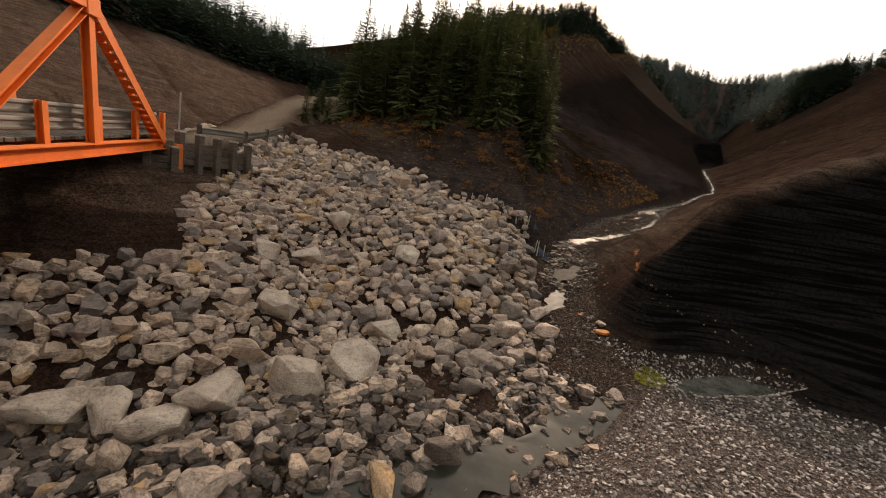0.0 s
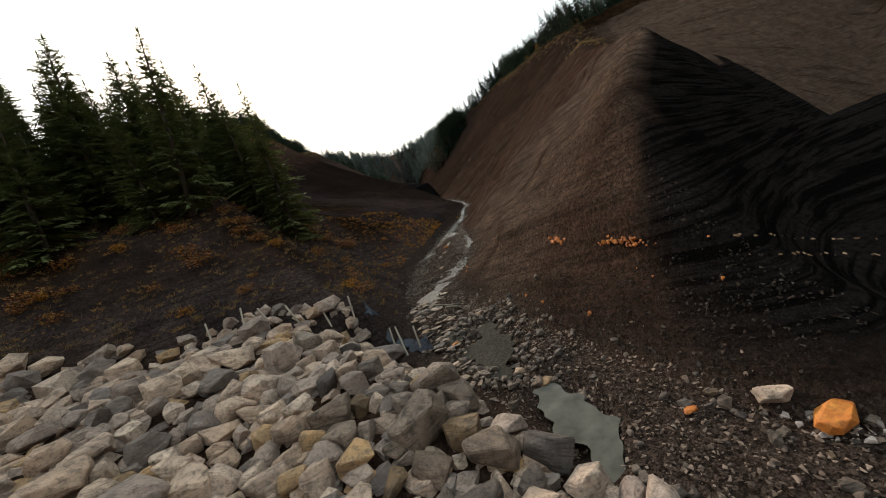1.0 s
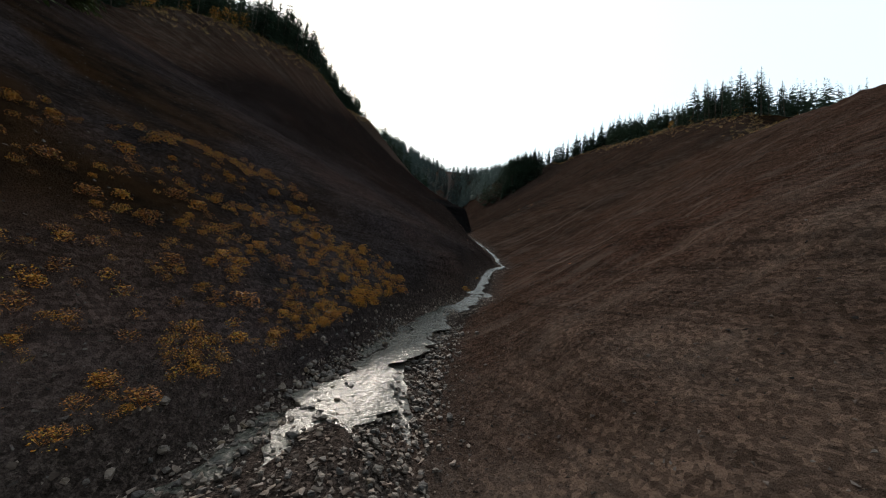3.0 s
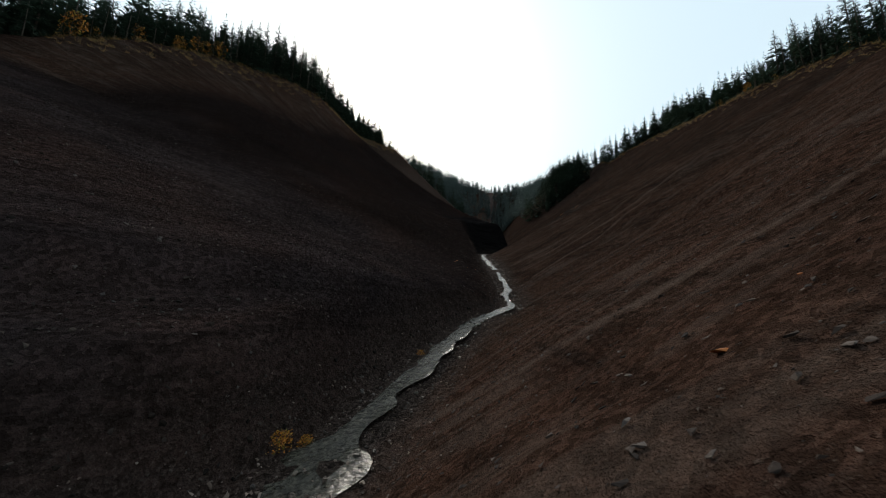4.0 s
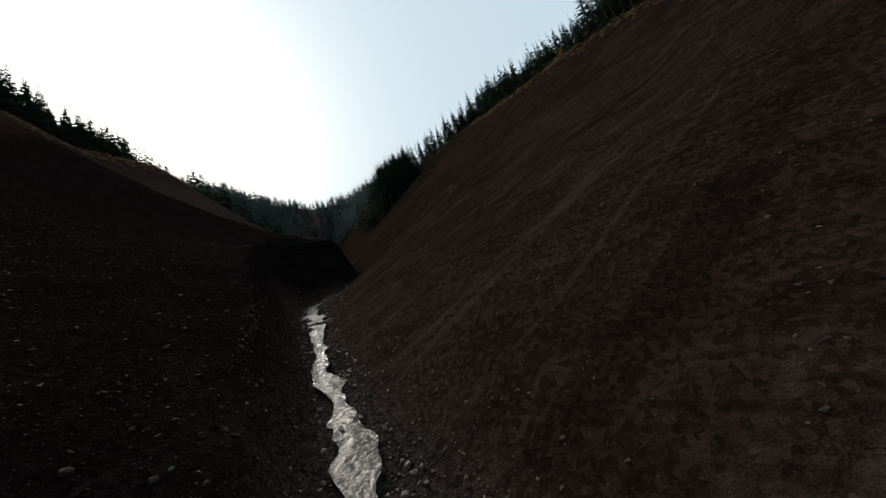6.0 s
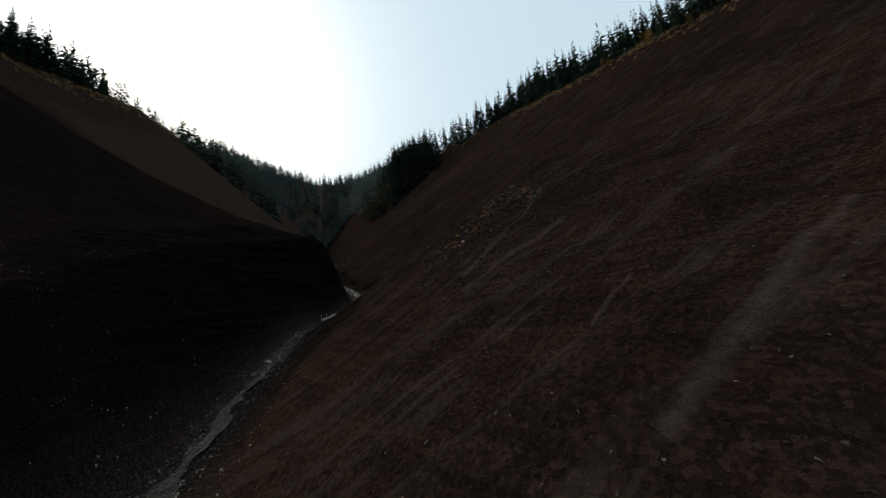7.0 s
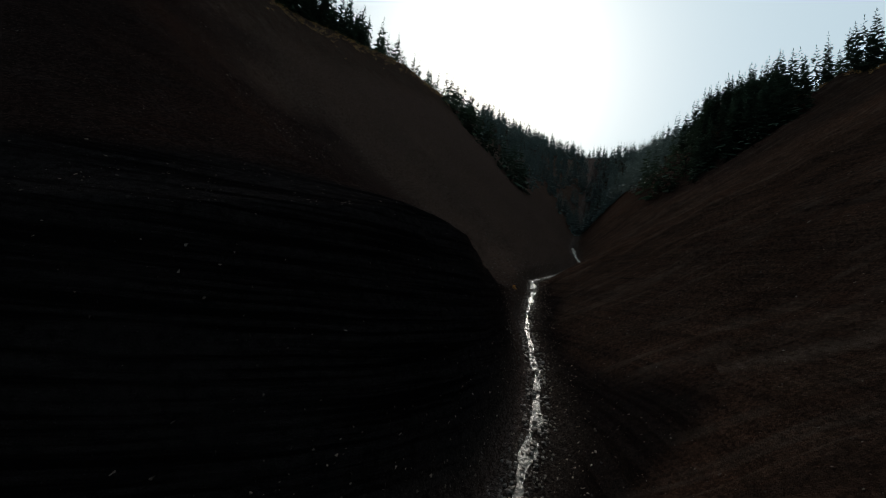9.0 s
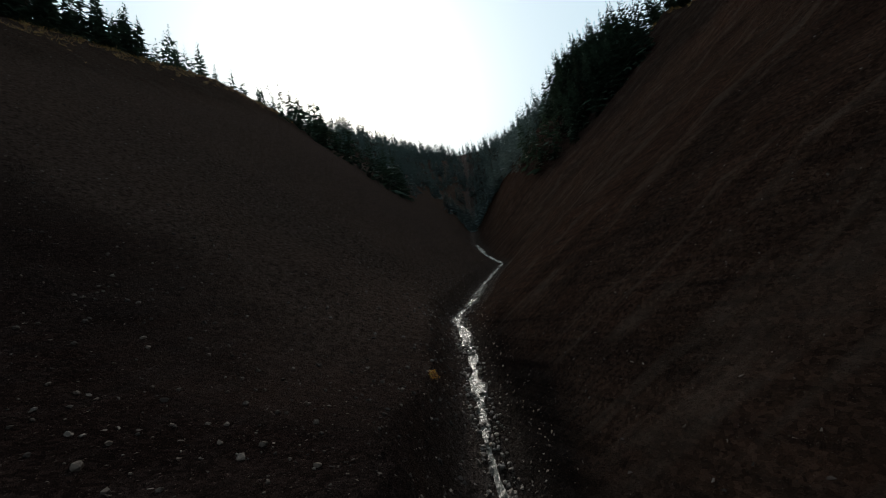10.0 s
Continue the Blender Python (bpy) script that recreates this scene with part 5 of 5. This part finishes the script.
for x, y, l, r, t, u in ((-5.2, 18.9, 0.75, 0.018, 0.9, 0.05), (-5.0, 18.7, 0.4, 0.012, 2.2, 0.1), (-5.4, 8.8, 1.2, 0.03, 2.4, 0.35), (-5.0, 8.4, 1.0, 0.03, 2.7, 0.3),
                         (-4.69, 13.74, 0.7, 0.016, 0.4, 0.05), (-6.65, 18.3, 0.6, 0.01, 1.2, 0.1)):
    stick(x, y, l, r, t, u)


def fallen_log(x0, y0, x1, y1, r):
    """A bleached trunk lying across the bed, with the stubs of its boughs."""
    a = Vector((x0, y0, CREEK(y0, 2) + 0.2))
    d = Vector((x1, y1, CREEK(y1, 2) + 0.24)) - a
    q = d.to_track_quat('Y', 'Z').to_matrix().to_4x4()
    log = empty("fallen_log", Matrix.Translation(a) @ q, "bleached fallen trunk with broken stubs lying beside the creek", "log")

    def limb(name, base, tip, r0, r1, label=""):
        bm = bmesh.new()
        axis_ = tip - base
        turn = axis_.to_track_quat('Z', 'Y')
        rings = []
        for i in range(7):
            f = i / 6
            rr = (r0 + (r1 - r0) * f) * (1 + 0.12 * math.sin(i * 2.3))
            mid = base + axis_ * f + turn @ Vector((0.35 * r0 * math.sin(f * 4), 0, 0))
            rings.append([bm.verts.new(mid + turn @ Vector((rr * math.cos(6.2832 * j / 8), rr * math.sin(6.2832 * j / 8), 0))) for j in range(8)])
        for p, n in zip(rings, rings[1:]):
            for j in range(8):
                bm.faces.new((p[j], p[(j + 1) % 8], n[(j + 1) % 8], n[j]))
        bm.faces.new(rings[0][::-1])
        bm.faces.new(rings[-1])
        return part(name, bm, PALE_WOOD, log, label)
    long_ = d.length
    limb("trunk", Vector((0, 0, 0)), Vector((0, long_, 0)), r, r * 0.55)
    for f, h in ((0.01, 0.22), (0.16, 0.2), (0.25, 0.08), (0.34, 0.13), (0.42, 0.12), (0.5, 0.07), (0.9, 0.13), (0.95, 0.17), (0.99, 0.2)):
        limb("branch_stub", Vector((0, long_ * f, r * 0.5)), Vector((RNG.uniform(-0.03, 0.03), long_ * f + RNG.uniform(-0.02, 0.05), r + h)), 0.016, 0.008)


fallen_log(-0.35, 74.0, 1.05, 75.35, 0.06)
stick(-3.95, 15.4, 0.6, 0.09, 1.3, 0.03, BARK, "log", "short dark wet log on the gravel")


def stake(x, y, h, lean):
    bm = bmesh.new()
    bmesh.ops.create_cone(bm, cap_ends=True, segments=6, radius1=0.028, radius2=0.022, depth=h)
    bmesh.ops.translate(bm, verts=bm.verts[:], vec=(0, 0, h * 0.5 - 0.15))
    ob = part("stake", bm, PALE_WOOD)
    ob.matrix_basis = Matrix.Translation((x, y, height(x, y))) @ Euler((lean[0], lean[1], RNG.uniform(0, 3))).to_matrix().to_4x4()
    return tagged(ob, "weathered wooden stake of a torn silt fence", "stake", "silt fence stakes")


STAKES = [(-11.0, 6.45), (-10.2, 6.6), (-9.6, 6.8), (-8.9, 6.9), (-8.3, 7.15), (-7.7, 7.4), (-6.9, 7.2), (-6.6, 6.8), (-6.2, 6.7)]
for x, y in STAKES:
    stake(x, y, RNG.uniform(0.75, 1.0), (RNG.uniform(-0.25, 0.25), RNG.uniform(-0.25, 0.25)))
bm = bmesh.new()
cols = []
for i in range(22):
    f = i / 21
    x, y = -7.4 + 1.5 * f, 7.5 - 0.9 * f + 0.2 * math.sin(f * 5)
    z = height(x, y)
    cols.append([bm.verts.new((x + 0.10 * math.sin(i * 1.3 + j), y + 0.08 * j + 0.06 * math.sin(i * 2.1), z + 0.03 + 0.13 * j * (1 - 0.45 * math.sin(f * 3.1)) + 0.04 * math.sin(i * 1.7))) for j in range(4)])
for a, b in zip(cols, cols[1:]):
    for j in range(3):
        bm.faces.new((a[j], b[j], b[j + 1], a[j + 1]))
fence = part("silt_fabric", bm, FABRIC)
mod = fence.modifiers.new("thick", 'SOLIDIFY')
mod.thickness = 0.012
tagged(fence, "sagging blue-black silt fence fabric among the stones", "fabric")


# ---- the bridge ----
def beam_bm(a, b, depth, width, shape="box", holes=0):
    """A bar from a to b: a box, or an I-section with web and flanges."""
    a, b = Vector(a), Vector(b)
    axis_ = (b - a)
    length = axis_.length
    q = axis_.to_track_quat('Y', 'Z').to_matrix().to_4x4()
    bm = bmesh.new()

    def box(cx, cz, sx, sz, y0=0.0, y1=None):
        y1 = length if y1 is None else y1
        r = bmesh.ops.create_cube(bm, size=1)
        for v in r["verts"]:
            v.co = Vector((cx + v.co.x * sx, y0 + (v.co.y + 0.5) * (y1 - y0), cz + v.co.z * sz))
    if shape == "box":
        box(0, 0, width, depth)
        bmesh.ops.bevel(bm, geom=bm.edges[:], offset=0.012, segments=1, affect='EDGES')
    elif shape == "laced":
        for s in (-1, 1):
            box(s * (width / 2 - 0.02), 0, 0.03, depth)
        n = max(int(length / 0.34), 2)
        for i in range(n):
            box(0, depth / 2, width, 0.02, length * (i + 0.12) / n, length * (i + 0.72) / n)
            box(0, -depth / 2, width, 0.02, length * (i + 0.12) / n, length * (i + 0.72) / n)
    else:
        box(0, depth / 2 - 0.015, width, 0.03)
        box(0, -depth / 2 + 0.015, width, 0.03)
        box(0, 0, 0.025, depth - 0.06)
    bmesh.ops.transform(bm, matrix=Matrix.Translation(a) @ q, verts=bm.verts[:])
    return bm


BR = Matrix(((0.79, -0.61, 0, -17.8), (-0.61, -0.79, 0, -6.7), (0, 0, 1, 5.0), (0, 0, 0, 1))) @ Euler((0, radians(5.6), 0)).to_matrix().to_4x4()
bridge = empty("truss_bridge", BR, "orange steel truss bridge with a timber deck and guardrails", "bridge")
PANEL, TALL, COUNT = 4.57, 3.75, 6
part("bottom_chord", beam_bm((-0.2, 0, 0), (PANEL * COUNT + 0.2, 0, 0), 0.36, 0.30, "I"), ORANGE, bridge)
part("top_chord", beam_bm((PANEL, 0, TALL), (PANEL * (COUNT - 1), 0, TALL), 0.32, 0.32, "box"), ORANGE, bridge)
for a, b in (((0, 0, 0.1), (PANEL, 0, TALL)), ((PANEL * COUNT, 0, 0.1), (PANEL * (COUNT - 1), 0, TALL))):
    part("end_post", beam_bm(a, b, 0.30, 0.34, "laced"), ORANGE, bridge, "orange end post with rows of lacing holes")
for i in range(1, COUNT):
    part("vertical_post", beam_bm((PANEL * i, 0, 0.1), (PANEL * i, 0, TALL - 0.1), 0.22, 0.26, "I"), ORANGE, bridge)
    bm = bmesh.new()
    bmesh.ops.create_cube(bm, size=1)
    for v in bm.verts:
        v.co = Vector((PANEL * i + v.co.x * 0.62, v.co.y * 0.36, TALL - 0.06 + v.co.z * 0.48))
    bmesh.ops.bevel(bm, geom=bm.edges[:], offset=0.03, segments=1, affect='EDGES')
    part("gusset_plate", bm, ORANGE, bridge)
for i in range(1, COUNT - 1):
    a, b = ((PANEL * i, 0, TALL), (PANEL * (i + 1), 0, 0.1)) if i < COUNT / 2 else ((PANEL * i, 0, 0.1), (PANEL * (i + 1), 0, TALL))
    part("diagonal", beam_bm(a, b, 0.22, 0.24, "I"), ORANGE, bridge)
for i in range(COUNT * 2 + 1):
    part("floor_beam", beam_bm((PANEL * i / 2, 0.1, -0.05), (PANEL * i / 2, 4.9, -0.05), 0.34, 0.2, "I"), ORANGE, bridge)
for i in range(COUNT * 2 + 2):
    x = PANEL * i / 2 - 0.6
    if abs(x / PANEL - round(x / PANEL)) > 0.05:
        part("rail_post", beam_bm((x, 0.16, 0), (x, 0.16, 1.18), 0.16, 0.2, "I"), ORANGE, bridge)
for i in range(int(PANEL * COUNT / 0.32)):
    part("deck_plank", beam_bm((i * 0.32, 0.3, 0.26), (i * 0.32, 4.8, 0.26 + 0.01 * RNG.rand()), 0.1, 0.29, "box"), TIMBER, bridge)


def w_rail(parent, a, b, name="guardrail"):
    a, b = Vector(a), Vector(b)
    bm = bmesh.new()
    prof = [(0, -0.155), (0.04, -0.12), (0.05, -0.08), (0, -0.035), (0, 0.035), (0.05, 0.08), (0.04, 0.12), (0, 0.155)]
    side = (b - a).normalized().cross(Vector((0, 0, 1)))
    rows_ = [[bm.verts.new(p + side * u + Vector((0, 0, w))) for u, w in prof] for p in (a, b)]
    for j in range(len(prof) - 1):
        bm.faces.new((rows_[0][j], rows_[1][j], rows_[1][j + 1], rows_[0][j + 1]))
    bmesh.ops.solidify(bm, geom=bm.faces[:], thickness=0.012)
    return part(name, bm, STEEL, parent)


for yy in (0.32, 4.75):
    for zz in (0.62, 1.0):
        w_rail(bridge, (-0.4, yy, zz), (PANEL * COUNT + 0.4, yy, zz))
for i in range(COUNT * 2 + 2):
    x = PANEL * i / 2 - 0.6
    part("rail_post", beam_bm((x, 4.86, 0), (x, 4.86, 1.18), 0.16, 0.2, "I"), ORANGE, bridge)


# ---- the timber abutment, the road's rail and a marker pole ----
def crib(x0, y0, x1, y1, z0, z1, label):
    d = Vector((x1 - x0, y1 - y0, 0))
    ob = empty("abutment_wall", Matrix.Translation((x0, y0, z0)) @ Matrix.Rotation(math.atan2(d.y, d.x), 4, 'Z'), label, "abutment")
    n = max(int((z1 - z0) / 0.28), 2)
    for i in range(n):
        part("plank", beam_bm((0, 0.12, 0.14 + i * 0.28), (d.length, 0.12, 0.14 + i * 0.28 + 0.01 * RNG.rand()), 0.26, 0.12, "box"), TIMBER, ob)
    k = int(d.length / 1.15) + 1
    for i in range(k + 1):
        x = d.length * i / k
        p = part("post", beam_bm((x, 0, -1.0), (x, 0, z1 - z0 + 0.22), 0.26, 0.26, "box"), TIMBER, ob)
        part("post_cap", beam_bm((x, 0, z1 - z0 + 0.22), (x, 0, z1 - z0 + 0.30), 0.3, 0.3, "box"), PALE_WOOD, p, "pale cap on the post")
    return ob


crib(-17.4, -6.2, -18.7, -2.8, 4.3, 5.35, "weathered timber abutment wall holding the road's end")
crib(-17.6, -11.0, -17.3, -6.4, 2.6, 4.7, "weathered timber abutment wall under the bridge's end")
rail = empty("road_guardrail", Matrix.Identity(4), "low steel guardrail on timber posts along the gravel road", "guardrail")
pts = [(-18.2, -5.2, 5.3), (-20.2, -2.2, 5.55), (-22.6, 0.3, 6.1), (-25.0, 2.8, 6.8)]
for (ax, ay, az_), (bx, by, bz) in zip(pts, pts[1:]):
    w_rail(rail, (ax, ay, az_ + 0.55), (bx, by, bz + 0.55), "rail")
for x, y, z in pts:
    part("post", beam_bm((x, y, z - 1.2), (x, y, z + 0.78), 0.16, 0.16, "box"), TIMBER, rail)
pole = part("marker_pole", beam_bm((-19.2, -5.6, 4.8), (-19.2, -5.6, 7.3), 0.06, 0.06, "box"), STEEL)
tagged(pole, "thin grey marker pole at the bridge's end", "pole")
small = part("orange_post", beam_bm((-17.35, -6.25, 4.1), (-17.35, -6.25, 5.1), 0.24, 0.24, "box"), ORANGE)
tagged(small, "short orange steel bearing post at the bridge's end", "post")
